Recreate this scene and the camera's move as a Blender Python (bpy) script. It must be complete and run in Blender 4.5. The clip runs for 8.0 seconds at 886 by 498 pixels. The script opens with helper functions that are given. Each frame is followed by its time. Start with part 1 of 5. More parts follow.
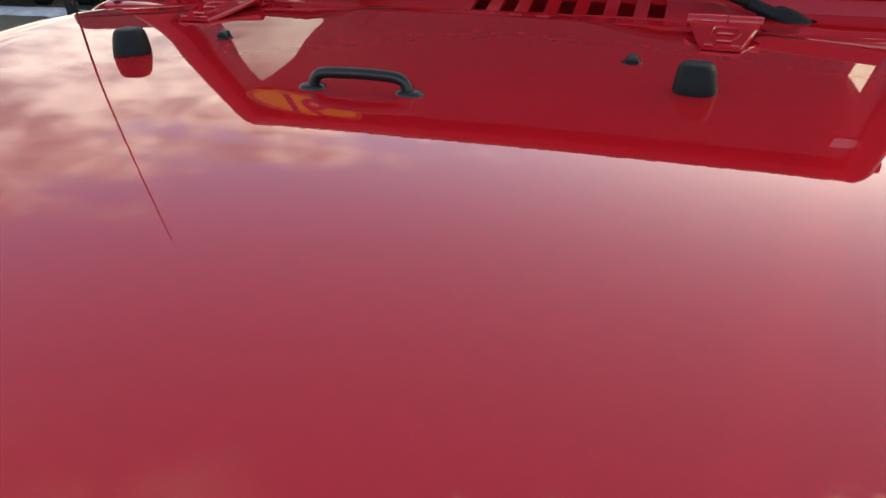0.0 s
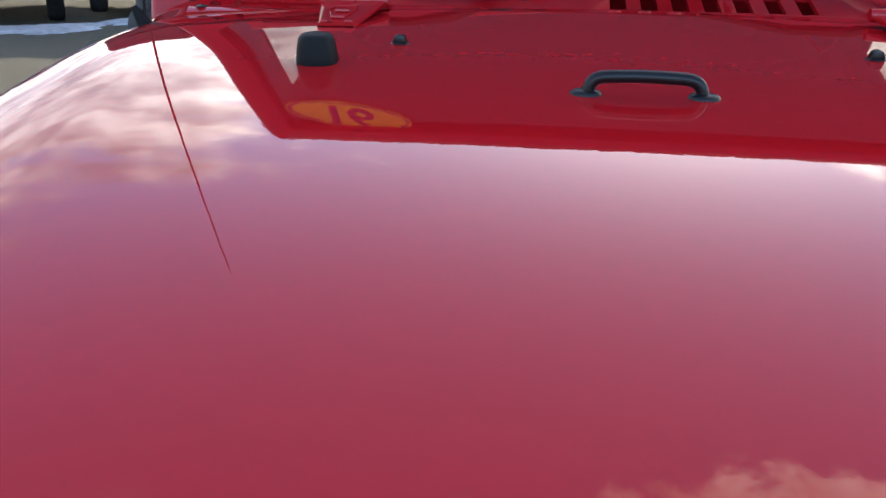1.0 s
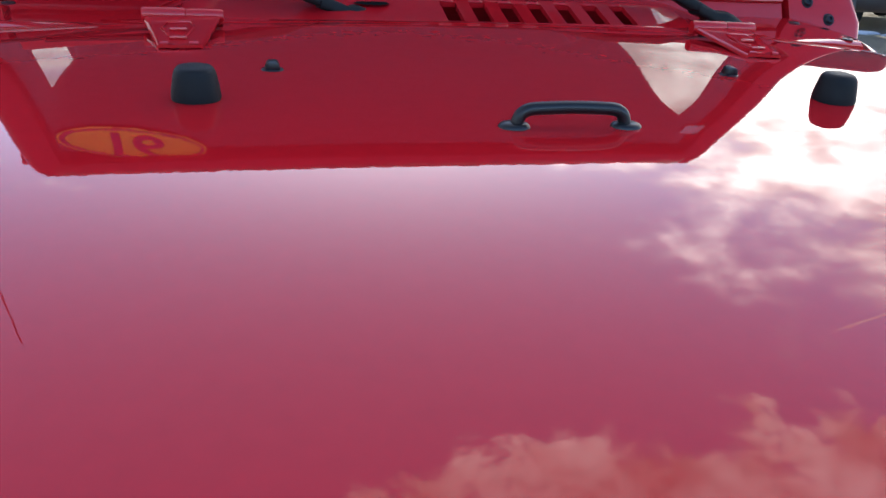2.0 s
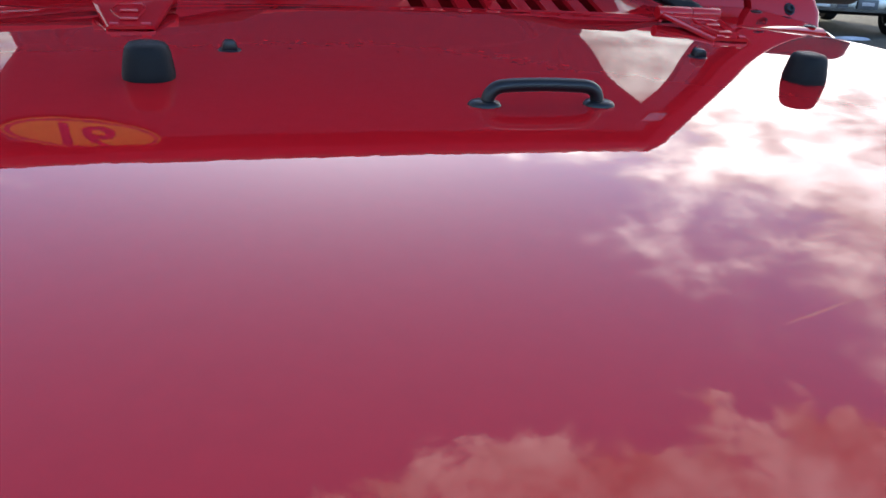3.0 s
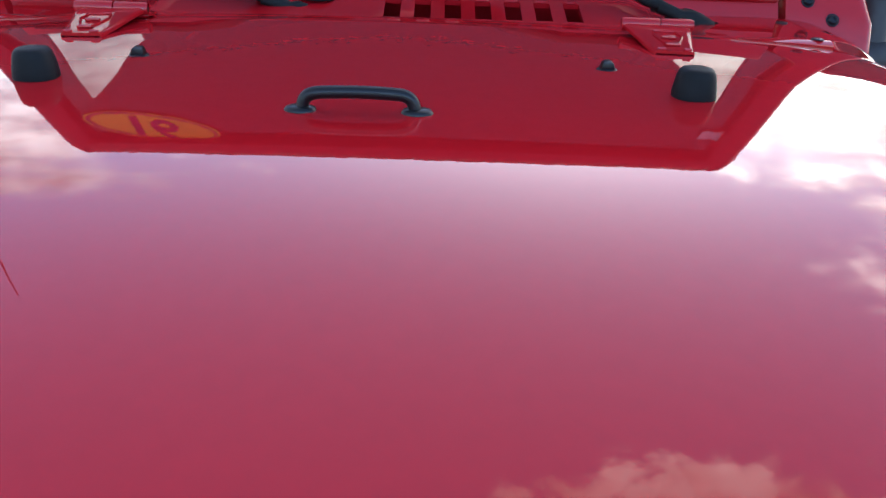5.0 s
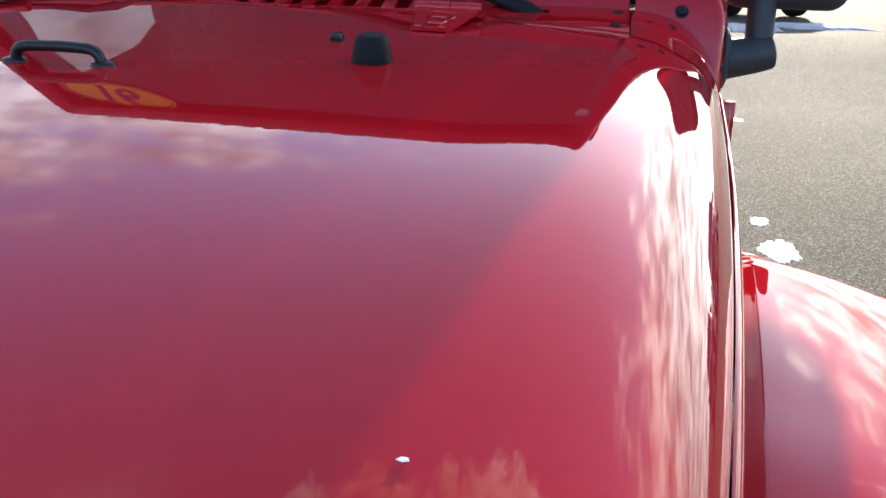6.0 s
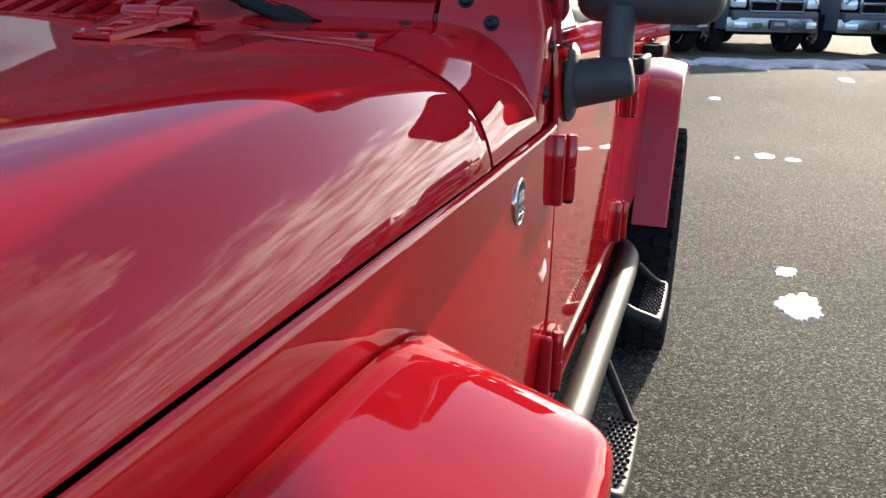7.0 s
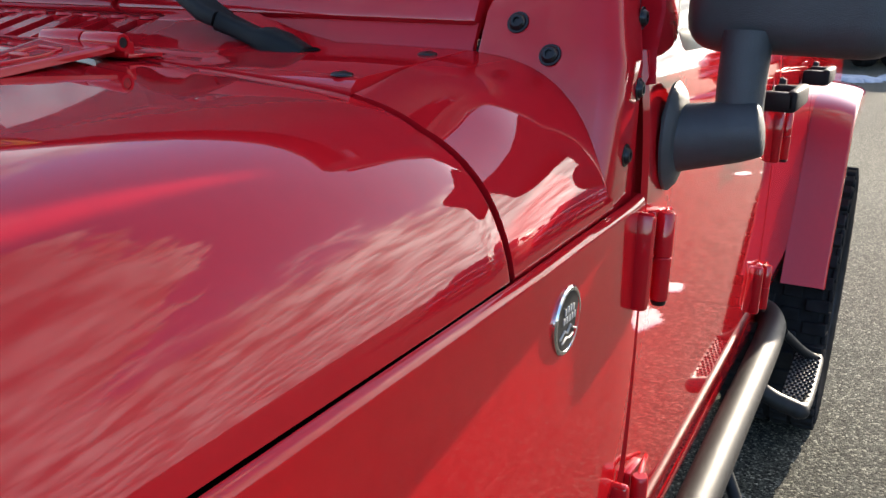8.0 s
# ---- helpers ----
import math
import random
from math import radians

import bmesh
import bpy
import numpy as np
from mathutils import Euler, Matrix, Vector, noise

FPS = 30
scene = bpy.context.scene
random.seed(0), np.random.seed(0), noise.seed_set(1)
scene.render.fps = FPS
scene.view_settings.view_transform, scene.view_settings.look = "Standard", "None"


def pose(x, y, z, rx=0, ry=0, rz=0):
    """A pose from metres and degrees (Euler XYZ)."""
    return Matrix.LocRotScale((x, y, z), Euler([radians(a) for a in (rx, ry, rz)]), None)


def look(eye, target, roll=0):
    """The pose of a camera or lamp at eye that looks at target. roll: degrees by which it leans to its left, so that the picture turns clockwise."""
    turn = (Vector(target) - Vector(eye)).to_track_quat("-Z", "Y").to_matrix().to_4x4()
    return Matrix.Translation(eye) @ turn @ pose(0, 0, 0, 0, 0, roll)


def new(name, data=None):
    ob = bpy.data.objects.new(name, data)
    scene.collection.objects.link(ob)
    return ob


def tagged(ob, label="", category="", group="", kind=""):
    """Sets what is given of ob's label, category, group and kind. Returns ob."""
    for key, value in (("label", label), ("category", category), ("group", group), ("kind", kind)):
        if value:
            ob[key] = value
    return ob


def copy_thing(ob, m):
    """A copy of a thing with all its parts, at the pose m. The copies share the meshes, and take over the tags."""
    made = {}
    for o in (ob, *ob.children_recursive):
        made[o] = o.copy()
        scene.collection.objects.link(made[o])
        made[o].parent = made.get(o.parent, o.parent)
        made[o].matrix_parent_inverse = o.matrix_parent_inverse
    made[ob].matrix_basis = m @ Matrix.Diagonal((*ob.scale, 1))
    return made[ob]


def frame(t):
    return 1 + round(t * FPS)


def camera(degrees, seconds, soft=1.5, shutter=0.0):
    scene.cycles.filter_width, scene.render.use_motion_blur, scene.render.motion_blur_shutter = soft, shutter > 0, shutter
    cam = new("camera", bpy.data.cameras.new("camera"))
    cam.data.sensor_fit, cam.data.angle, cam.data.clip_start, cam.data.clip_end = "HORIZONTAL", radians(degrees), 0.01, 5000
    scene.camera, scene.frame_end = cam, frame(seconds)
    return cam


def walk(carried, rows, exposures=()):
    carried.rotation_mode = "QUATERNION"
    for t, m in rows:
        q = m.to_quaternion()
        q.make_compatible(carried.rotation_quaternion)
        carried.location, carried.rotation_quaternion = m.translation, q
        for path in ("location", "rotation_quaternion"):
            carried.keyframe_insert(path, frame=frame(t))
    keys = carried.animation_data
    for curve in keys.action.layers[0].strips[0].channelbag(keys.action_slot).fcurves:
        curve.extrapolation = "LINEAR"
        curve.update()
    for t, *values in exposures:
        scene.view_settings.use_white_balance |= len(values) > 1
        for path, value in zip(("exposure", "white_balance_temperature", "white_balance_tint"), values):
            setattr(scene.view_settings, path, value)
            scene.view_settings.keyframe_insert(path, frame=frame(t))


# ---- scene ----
cam = camera(54.5, 8.0)
PATH = [
    (0, (0.341, -1.154, 1.332), (-0.174, 0.647, 0.632), 1.3),
    (0.5, (0.234, -1.147, 1.336), (-0.226, 0.666, 0.629), 1.3),
    (1, (-0.09, -1.133, 1.3), (-0.313, 0.738, 0.63), 1.2),
    (1.5, (-0.252, -1.071, 1.329), (0.031, 0.781, 0.629), 2.9),
    (2, (-0.296, -1.047, 1.333), (0.138, 0.779, 0.641), 2.7),
    (2.2, (-0.295, -1.052, 1.344), (0.167, 0.764, 0.646), 2.9),
    (3.3, (-0.305, -1.002, 1.294), (0.232, 0.804, 0.622), 2.7),
    (3.5, (-0.318, -0.993, 1.306), (0.223, 0.808, 0.625), 2.7),
    (4, (-0.302, -0.996, 1.327), (0.247, 0.802, 0.644), 3.1),
    (4.5, (-0.151, -1.036, 1.36), (0.3, 0.785, 0.667), 3.4),
    (4.7, (-0.059, -1.059, 1.346), (0.214, 0.798, 0.654), 2.8),
    (5.8, (0.487, -1.214, 1.299), (0.172, 0.649, 0.644), 1.6),
    (6, (0.619, -1.18, 1.291), (0.26, 0.68, 0.649), 1.6),
    (6.5, (0.834, -1.013, 1.265), (0.403, 0.844, 0.66), 2.2),
    (7, (1.011, -0.813, 1.255), (0.449, 1.019, 0.682), 1.6),
    (7.2, (1.076, -0.711, 1.261), (0.446, 1.103, 0.701), 2.2),
    (7.5, (1.093, -0.57, 1.275), (0.374, 1.21, 0.713), 1.7),
    (8, (1.017, -0.442, 1.267), (0.127, 1.258, 0.704), 1.6),
]
EXPOSURES = [(0, 3.16, 9500, 10), (0.5, 3.20, 8800, 10), (1.2, 3.22, 6900, 10), (2.0, 3.28, 6700, 10), (3.4, 3.08, 6500, 10), (4.1, 3.12, 6500, 10), (4.6, 3.40, 6600, 10), (6, 2.95, 6700, 10), (6.6, 2.72, 6900, 10), (7.2, 2.8, 7000, 10), (8, 3.06, 7000, 10)]
walk(cam, [(t, look(eye, target, roll)) for t, eye, target, roll in PATH], EXPOSURES)

# ---- world and sun ----
SUN_EL, SUN_AZ = radians(15.2), radians(10.2)          # sun behind the car, a little to the driver's side
world = bpy.data.worlds.new("winter_sky")
scene.world = world
world.use_nodes = True
wn, wl = world.node_tree.nodes, world.node_tree.links
wn.clear()
sky = wn.new("ShaderNodeTexSky")
sky.sky_type, sky.sun_disc = "NISHITA", False
sky.sun_elevation, sky.sun_rotation = SUN_EL, SUN_AZ
sky.air_density, sky.dust_density, sky.ozone_density = 0.62, 0.65, 2.2


def wmath(op, a, b=None, c=None):
    n = wn.new("ShaderNodeMath")
    n.operation = op
    for i, v in enumerate((a, b, c)):
        if v is None:
            continue
        if isinstance(v, (int, float)):
            n.inputs[i].default_value = v
        else:
            wl.new(v, n.inputs[i])
    return n.outputs[0]


def wramp(value, lo, hi):
    n = wn.new("ShaderNodeMapRange")
    n.interpolation_type = "SMOOTHSTEP"
    n.inputs["From Min"].default_value, n.inputs["From Max"].default_value = lo, hi
    wl.new(value, n.inputs["Value"])
    return n.outputs["Result"]


coord = wn.new("ShaderNodeTexCoord")
split = wn.new("ShaderNodeSeparateXYZ")
wl.new(coord.outputs["Generated"], split.inputs[0])
dx, dy, dz = split.outputs
up = wmath("MAXIMUM", wmath("ADD", dz, 0.12), 0.05)
plane = wn.new("ShaderNodeCombineXYZ")               # the cloud deck seen from below
wl.new(wmath("DIVIDE", dx, up), plane.inputs[0])
wl.new(wmath("DIVIDE", dy, up), plane.inputs[1])
clouds = wn.new("ShaderNodeTexNoise")
clouds.inputs["Scale"].default_value = 2.4
clouds.inputs["Detail"].default_value = 12
clouds.inputs["Roughness"].default_value = 0.62
clouds.inputs["Distortion"].default_value = 0.35
offset = wn.new("ShaderNodeMapping")
offset.inputs["Location"].default_value = (3.1, 1.7, 0)
offset.inputs["Rotation"].default_value = (0, 0, radians(25))
offset.inputs["Scale"].default_value = (1.0, 0.8, 1)
wl.new(plane.outputs[0], offset.inputs[0])
wl.new(offset.outputs[0], clouds.inputs["Vector"])
# a bank of cloud to the south-east with a ragged lower edge, puffs overhead, streaks to the south-west, clear between
px, py = wmath("DIVIDE", dx, up), wmath("DIVIDE", dy, up)


puff = wn.new("ShaderNodeTexNoise")
puff.inputs["Scale"].default_value, puff.inputs["Detail"].default_value, puff.inputs["Roughness"].default_value = 9.0, 12, 0.60
puff.inputs["Distortion"].default_value = 0.25
wl.new(plane.outputs[0], puff.inputs["Vector"])
streak = wn.new("ShaderNodeTexNoise")
streak.inputs["Scale"].default_value, streak.inputs["Detail"].default_value, streak.inputs["Roughness"].default_value = 3.2, 9, 0.6
along = wn.new("ShaderNodeMapping")
along.inputs["Scale"].default_value, along.inputs["Rotation"].default_value = (0.55, 1.5, 1), (0, 0, radians(-32))
wl.new(plane.outputs[0], along.inputs[0])
wl.new(along.outputs[0], streak.inputs["Vector"])
billow = wn.new("ShaderNodeTexNoise")
billow.inputs["Scale"].default_value, billow.inputs["Detail"].default_value, billow.inputs["Roughness"].default_value = 6.5, 9, 0.6
stretch = wn.new("ShaderNodeMapping")
stretch.inputs["Scale"].default_value, stretch.inputs["Rotation"].default_value = (0.35, 1.0, 1), (0, 0, radians(-20))
wl.new(plane.outputs[0], stretch.inputs[0])
wl.new(stretch.outputs[0], billow.inputs["Vector"])


def ragged(noise_a, share, reach, lo, hi):
    """Cloud where the reach, made ragged by the noise, rises above zero."""
    return wramp(wmath("ADD", reach, wmath("MULTIPLY", wmath("SUBTRACT", noise_a, 0.5), share)), lo, hi)


def weigh(*pairs):
    """A sum of values, each times its weight."""
    out = None
    for value, k in pairs:
        one = wmath("MULTIPLY", value, k)
        out = one if out is None else wmath("ADD", out, one)
    return out


short = wmath("MAXIMUM", wmath("SUBTRACT", 0.22, px), 0.0)
over_mask = ragged(puff.outputs["Fac"], 1.25, wmath("SUBTRACT", wmath("ADD", 1.45, wmath("MULTIPLY", short, -0.9)), wmath("MULTIPLY", py, 2.6)), 0.02, 0.22)
heap = wn.new("ShaderNodeTexNoise")
heap.inputs["Scale"].default_value, heap.inputs["Detail"].default_value, heap.inputs["Roughness"].default_value = 6.5, 9, 0.58
heap.inputs["Distortion"].default_value = 0.12
higher = wmath("MAXIMUM", wmath("ADD", dz, 0.35), 0.2)  # the heaps keep their size further down
dome = wn.new("ShaderNodeCombineXYZ")
wl.new(wmath("DIVIDE", dx, higher), dome.inputs[0])
wl.new(wmath("DIVIDE", dy, higher), dome.inputs[1])
wl.new(dome.outputs[0], heap.inputs["Vector"])
bank_mask = ragged(weigh((heap.outputs["Fac"], 0.82), (puff.outputs["Fac"], 0.18)), 2.0, wmath("SUBTRACT", weigh((px, 1.2), (py, 0.54)), 1.30), 0.02, 0.62)
west_mask = ragged(weigh((streak.outputs["Fac"], 0.65), (clouds.outputs["Fac"], 0.35)), 2.3, wmath("SUBTRACT", weigh((px, -0.9), (py, 0.5)), 0.98), 0.16, 0.50)
thin_mask = wmath("MULTIPLY", ragged(weigh((streak.outputs["Fac"], 0.5), (puff.outputs["Fac"], 0.5)), 1.5, wmath("SUBTRACT", 1.40, wmath("MULTIPLY", py, 2.6)), 0.15, 0.6),
                  wmath("MULTIPLY", wramp(wmath("MULTIPLY", px, -1.0), 0.22, 0.50), 0.34))
wisp_reach = wmath("SUBTRACT", wmath("SUBTRACT", 0.22, wmath("MULTIPLY", wmath("ABSOLUTE", wmath("ADD", px, 0.44)), 1.5)), wmath("MULTIPLY", wmath("ABSOLUTE", wmath("SUBTRACT", py, 1.20)), 1.1))
wisp_mask = wmath("MULTIPLY", ragged(weigh((billow.outputs["Fac"], 0.6), (puff.outputs["Fac"], 0.4)), 2.2, wisp_reach, 0.10, 0.45), 0.75)
low_mask = ragged(clouds.outputs["Fac"], 1.6, wmath("MULTIPLY", wmath("SUBTRACT", wmath("ADD", 0.30, wmath("MULTIPLY", wmath("ABSOLUTE", dx), 0.12)), dz), 1.6), 0.05, 0.45)
mask = wmath("MAXIMUM", wmath("MAXIMUM", over_mask, bank_mask), wmath("MAXIMUM", wmath("MULTIPLY", west_mask, 0.78), low_mask))
mask = wmath("MAXIMUM", wmath("MAXIMUM", thin_mask, wisp_mask), wmath("MULTIPLY", mask, wramp(dy, -0.05, 0.2)))
sun_dot = weigh((dx, math.sin(SUN_AZ) * math.cos(SUN_EL)), (dy, math.cos(SUN_AZ) * math.cos(SUN_EL)), (dz, math.sin(SUN_EL)))
sunward = wramp(sun_dot, 0.3, 1.0)
near_sun = wramp(sun_dot, 0.72, 1.0)                  # clouds glow round the low sun
relief = wmath("ADD", 0.36, wmath("MULTIPLY", wramp(weigh((billow.outputs["Fac"], 0.2), (puff.outputs["Fac"], 0.25), (heap.outputs["Fac"], 0.55)), 0.38, 0.64), 0.95))
cloud_light = wmath("MULTIPLY", relief, wmath("ADD", wmath("ADD", 1.55, weigh((dx, 1.5), (wmath("MAXIMUM", wmath("MULTIPLY", dx, -1.0), 0.0), 2.1))), weigh((sunward, 2.7), (near_sun, 5.6))))
trail_off = wmath("ABSOLUTE", wmath("ADD", wmath("MULTIPLY", dx, -0.2883), wmath("ADD", wmath("MULTIPLY", dy, 0.8542), wmath("MULTIPLY", dz, -0.4327))))
trail = wmath("MULTIPLY", wmath("SUBTRACT", 1.0, wramp(trail_off, 0.0006, 0.0024)), wmath("MULTIPLY", wramp(dx, 0.590, 0.612), wmath("SUBTRACT", 1.0, wramp(dx, 0.70, 0.80))))
mask = wmath("MAXIMUM", mask, wmath("MULTIPLY", trail, 0.75))     # a vapour trail
cloud_colour = wn.new("ShaderNodeMix")
cloud_colour.data_type = "RGBA"
cloud_colour.inputs[6].default_value = (0.88, 0.93, 1.06, 1)
cloud_colour.inputs[7].default_value = (0.98, 0.97, 0.96, 1)
wl.new(sunward, cloud_colour.inputs[0])
lit = wn.new("ShaderNodeVectorMath")
lit.operation = "SCALE"
wl.new(cloud_colour.outputs[2], lit.inputs[0])
wl.new(cloud_light, lit.inputs["Scale"])
blend = wn.new("ShaderNodeMix")
blend.data_type = "RGBA"
wl.new(mask, blend.inputs[0])
wl.new(sky.outputs[0], blend.inputs[6])
wl.new(lit.outputs[0], blend.inputs[7])
background = wn.new("ShaderNodeBackground")
background.inputs["Strength"].default_value = 0.090
wl.new(blend.outputs[2], background.inputs["Color"])
wl.new(background.outputs[0], wn.new("ShaderNodeOutputWorld").inputs[0])

sun = new("sun", bpy.data.lights.new("sun", "SUN"))
sun.data.energy, sun.data.angle, sun.data.color = 1.9, radians(0.8), (1.0, 0.90, 0.76)
sun_way = Vector((math.sin(SUN_AZ) * math.cos(SUN_EL), math.cos(SUN_AZ) * math.cos(SUN_EL), math.sin(SUN_EL)))
sun.matrix_world = look(sun_way * 60, (0, 0, 0))


# ---- materials ----
def material(name, colour, rough=0.5, metal=0.0, coat=0.0, coat_rough=0.03, vary=0.0, grain=40.0, bump=0.0, bump_scale=200.0,
             rough_vary=0.0, specular=0.5, second=None, patch=3.0, coat_wave=0.0):
    """A principled surface with two scales of variation: patches and grain."""
    m = bpy.data.materials.new(name)
    m.use_nodes = True
    n, l = m.node_tree.nodes, m.node_tree.links
    p = n["Principled BSDF"]
    p.inputs["Roughness"].default_value, p.inputs["Metallic"].default_value = rough, metal
    p.inputs["Coat Weight"].default_value, p.inputs["Coat Roughness"].default_value = coat, coat_rough
    p.inputs["Specular IOR Level"].default_value = specular
    p.inputs["Base Color"].default_value = (*colour, 1)
    tc = n.new("ShaderNodeTexCoord")

    def tex(scale, detail=4):
        t = n.new("ShaderNodeTexNoise")
        t.inputs["Scale"].default_value, t.inputs["Detail"].default_value = scale, detail
        l.new(tc.outputs["Object"], t.inputs["Vector"])
        return t.outputs["Fac"]

    if vary or second:
        a, b = tex(patch), tex(grain)
        add = n.new("ShaderNodeMath")
        add.operation = "MULTIPLY_ADD"
        l.new(b, add.inputs[0])
        add.inputs[1].default_value = 0.5
        half = n.new("ShaderNodeMath")
        half.operation = "MULTIPLY"
        half.inputs[1].default_value = 0.5
        l.new(a, half.inputs[0])
        l.new(half.outputs[0], add.inputs[2])
        r = n.new("ShaderNodeMapRange")
        r.inputs["From Min"].default_value, r.inputs["From Max"].default_value = 0.36, 0.64
        l.new(add.outputs[0], r.inputs["Value"])
        mix = n.new("ShaderNodeMix")
        mix.data_type = "RGBA"
        mix.inputs[6].default_value = (*[c * (1 - vary) for c in colour], 1)
        mix.inputs[7].default_value = (*(second or [min(1, c * (1 + vary)) for c in colour]), 1)
        l.new(r.outputs["Result"], mix.inputs[0])
        l.new(mix.outputs[2], p.inputs["Base Color"])
    if rough_vary:
        r = n.new("ShaderNodeMapRange")
        r.inputs["To Min"].default_value, r.inputs["To Max"].default_value = max(0.02, rough - rough_vary), rough + rough_vary
        l.new(tex(grain * 0.4), r.inputs["Value"])
        l.new(r.outputs["Result"], p.inputs["Roughness"])
    if bump:
        bn = n.new("ShaderNodeBump")
        bn.inputs["Strength"].default_value, bn.inputs["Distance"].default_value = bump, 0.002
        l.new(tex(bump_scale, 3), bn.inputs["Height"])
        l.new(bn.outputs[0], p.inputs["Normal"])
    if coat_wave:                                     # faint orange peel in the clear coat
        p.inputs["Coat IOR"].default_value = 1.44
        wave = n.new("ShaderNodeBump")
        wave.inputs["Strength"].default_value, wave.inputs["Distance"].default_value = 1.0, coat_wave
        l.new(tex(90, 2), wave.inputs["Height"])
        l.new(wave.outputs[0], p.inputs["Coat Normal"])
    return m


def glass_material(name, tint=(0.9, 0.95, 0.95), see=0.9):
    """Thin window glass: clear, with a mirror's share at grazing angles."""
    m = bpy.data.materials.new(name)
    m.use_nodes = True
    n, l = m.node_tree.nodes, m.node_tree.links
    n.clear()
    clear, gloss = n.new("ShaderNodeBsdfTransparent"), n.new("ShaderNodeBsdfGlossy")
    clear.inputs[0].default_value = (*[c * see for c in tint], 1)
    gloss.inputs["Roughness"].default_value = 0.02
    facing = n.new("ShaderNodeLayerWeight")
    power, fres = n.new("ShaderNodeMath"), n.new("ShaderNodeMath")
    power.operation, power.inputs[1].default_value = "POWER", 5.0
    fres.operation, fres.inputs[1].default_value, fres.inputs[2].default_value = "MULTIPLY_ADD", 0.82, 0.11
    l.new(facing.outputs["Facing"], power.inputs[0])
    l.new(power.outputs[0], fres.inputs[0])
    mix, out = n.new("ShaderNodeMixShader"), n.new("ShaderNodeOutputMaterial")
    l.new(fres.outputs[0], mix.inputs[0])
    l.new(clear.outputs[0], mix.inputs[1])
    l.new(gloss.outputs[0], mix.inputs[2])
    l.new(mix.outputs[0], out.inputs[0])
    return m


PAINT = material("red_paint", (0.375, 0.0068, 0.0115), 0.5, 0.0, 1.0, 0.006, vary=0.04, grain=60, patch=2, specular=0.0, coat_wave=0.000016)
# dust blurs this coat; the base red is raised to imitate light on the sides
SIDE_PAINT = material("red_paint_dusty_brightened", (0.40, 0.0068, 0.0105), 0.5, 0.0, 1.0, 0.030, vary=0.05, grain=60, patch=2, specular=0.0, coat_wave=0.000016)
BADGE_SILVER = material("badge_silver", (0.30, 0.30, 0.30), 0.5, 0.2, vary=0.1)
BLACK = material("black_plastic", (0.007, 0.0077, 0.0087), 0.5, vary=0.25, specular=0.14, bump=0.25, bump_scale=900, rough_vary=0.1)
RUBBER = material("tyre_rubber", (0.018, 0.018, 0.019), 0.85, vary=0.35, grain=25, specular=0.0, bump=0.3, bump_scale=300)
GAP = material("dark_inside", (0.008, 0.008, 0.008), 0.9, vary=0.2, specular=0.0)
MIRROR_BLACK = material("grained_black_plastic", (0.033, 0.034, 0.036), 0.5, vary=0.2, specular=0.35, bump=0.3, bump_scale=700, rough_vary=0.08)
BOLT = material("black_bolt", (0.012, 0.0126, 0.0145), 0.33, 0.5, vary=0.2)
SATIN = material("black_powder_coat", (0.013, 0.013, 0.0135), 0.52, 0.0, vary=0.2, grain=80, specular=0.22, bump=0.2, bump_scale=700, rough_vary=0.08)
STEEL = material("worn_steel", (0.42, 0.42, 0.41), 0.35, 1.0, vary=0.15, grain=120)
CHROME = material("chrome", (0.62, 0.62, 0.63), 0.10, 1.0, vary=0.06)
DULL_CHROME = material("road_worn_chrome", (0.22, 0.23, 0.25), 0.24, 1.0, vary=0.15, grain=20)
CLOTH = material("black_cloth", (0.02, 0.02, 0.022), 0.95, vary=0.3, grain=90)
DASH = material("dash_plastic", (0.025, 0.025, 0.027), 0.6, vary=0.2)
ROOF = material("hardtop_black", (0.02, 0.02, 0.021), 0.5, vary=0.2, bump=0.3, bump_scale=400)
GLASS = glass_material("window_glass")
TINTED = glass_material("tinted_glass", (0.88, 0.95, 0.92), 0.40)
PRIVACY = glass_material("privacy_glass", (0.9, 0.95, 0.95), 0.06)
LAMP_GLASS = material("lamp_lens", (0.7, 0.74, 0.78), 0.12, 0.3, 1.0, vary=0.2, grain=30)
ORANGE = material("sticker_orange", (0.95, 0.34, 0.02), 0.5, vary=0.04)
MAROON = material("sticker_maroon", (0.22, 0.012, 0.06), 0.5, vary=0.04)
PALE = material("pale_sticker", (0.34, 0.32, 0.33), 0.5, vary=0.1)
SEAL = material("grey_seal", (0.38, 0.39, 0.36), 0.6, vary=0.15)
SNOW = material("old_snow", (0.78, 0.80, 0.84), 0.7, vary=0.12, grain=30, patch=5, bump=0.6, bump_scale=60)
# much darker and a little bluer than SNOW, in uneven patches
DARK_SNOW = material("dark_bluish_snow", (0.27, 0.29, 0.33), 0.8, vary=0.35, grain=9, patch=1.2, bump=0.8, bump_scale=25)
STUD = material("stud_steel", (0.12, 0.118, 0.108), 0.6, 0.0, vary=0.2, grain=90)
BADGE_BLACK = material("badge_black", (0.012, 0.012, 0.013), 0.5, vary=0.2, specular=0.15)
SILVER = material("silver_paint", (0.10, 0.118, 0.143), 0.45, 0.2, 0.35, 0.15, vary=0.05)
WHITE = material("pale_silver_paint", (0.125, 0.143, 0.168), 0.45, 0.1, 0.35, 0.15, vary=0.05)
NAVY = material("navy_paint", (0.03, 0.045, 0.08), 0.4, 0.0, 1.0, 0.03, vary=0.1)
GREY_TRIM = material("grey_trim", (0.06, 0.065, 0.07), 0.5, vary=0.2)
AMBER = material("amber_lens", (0.7, 0.25, 0.03), 0.2, 0, 0.6)


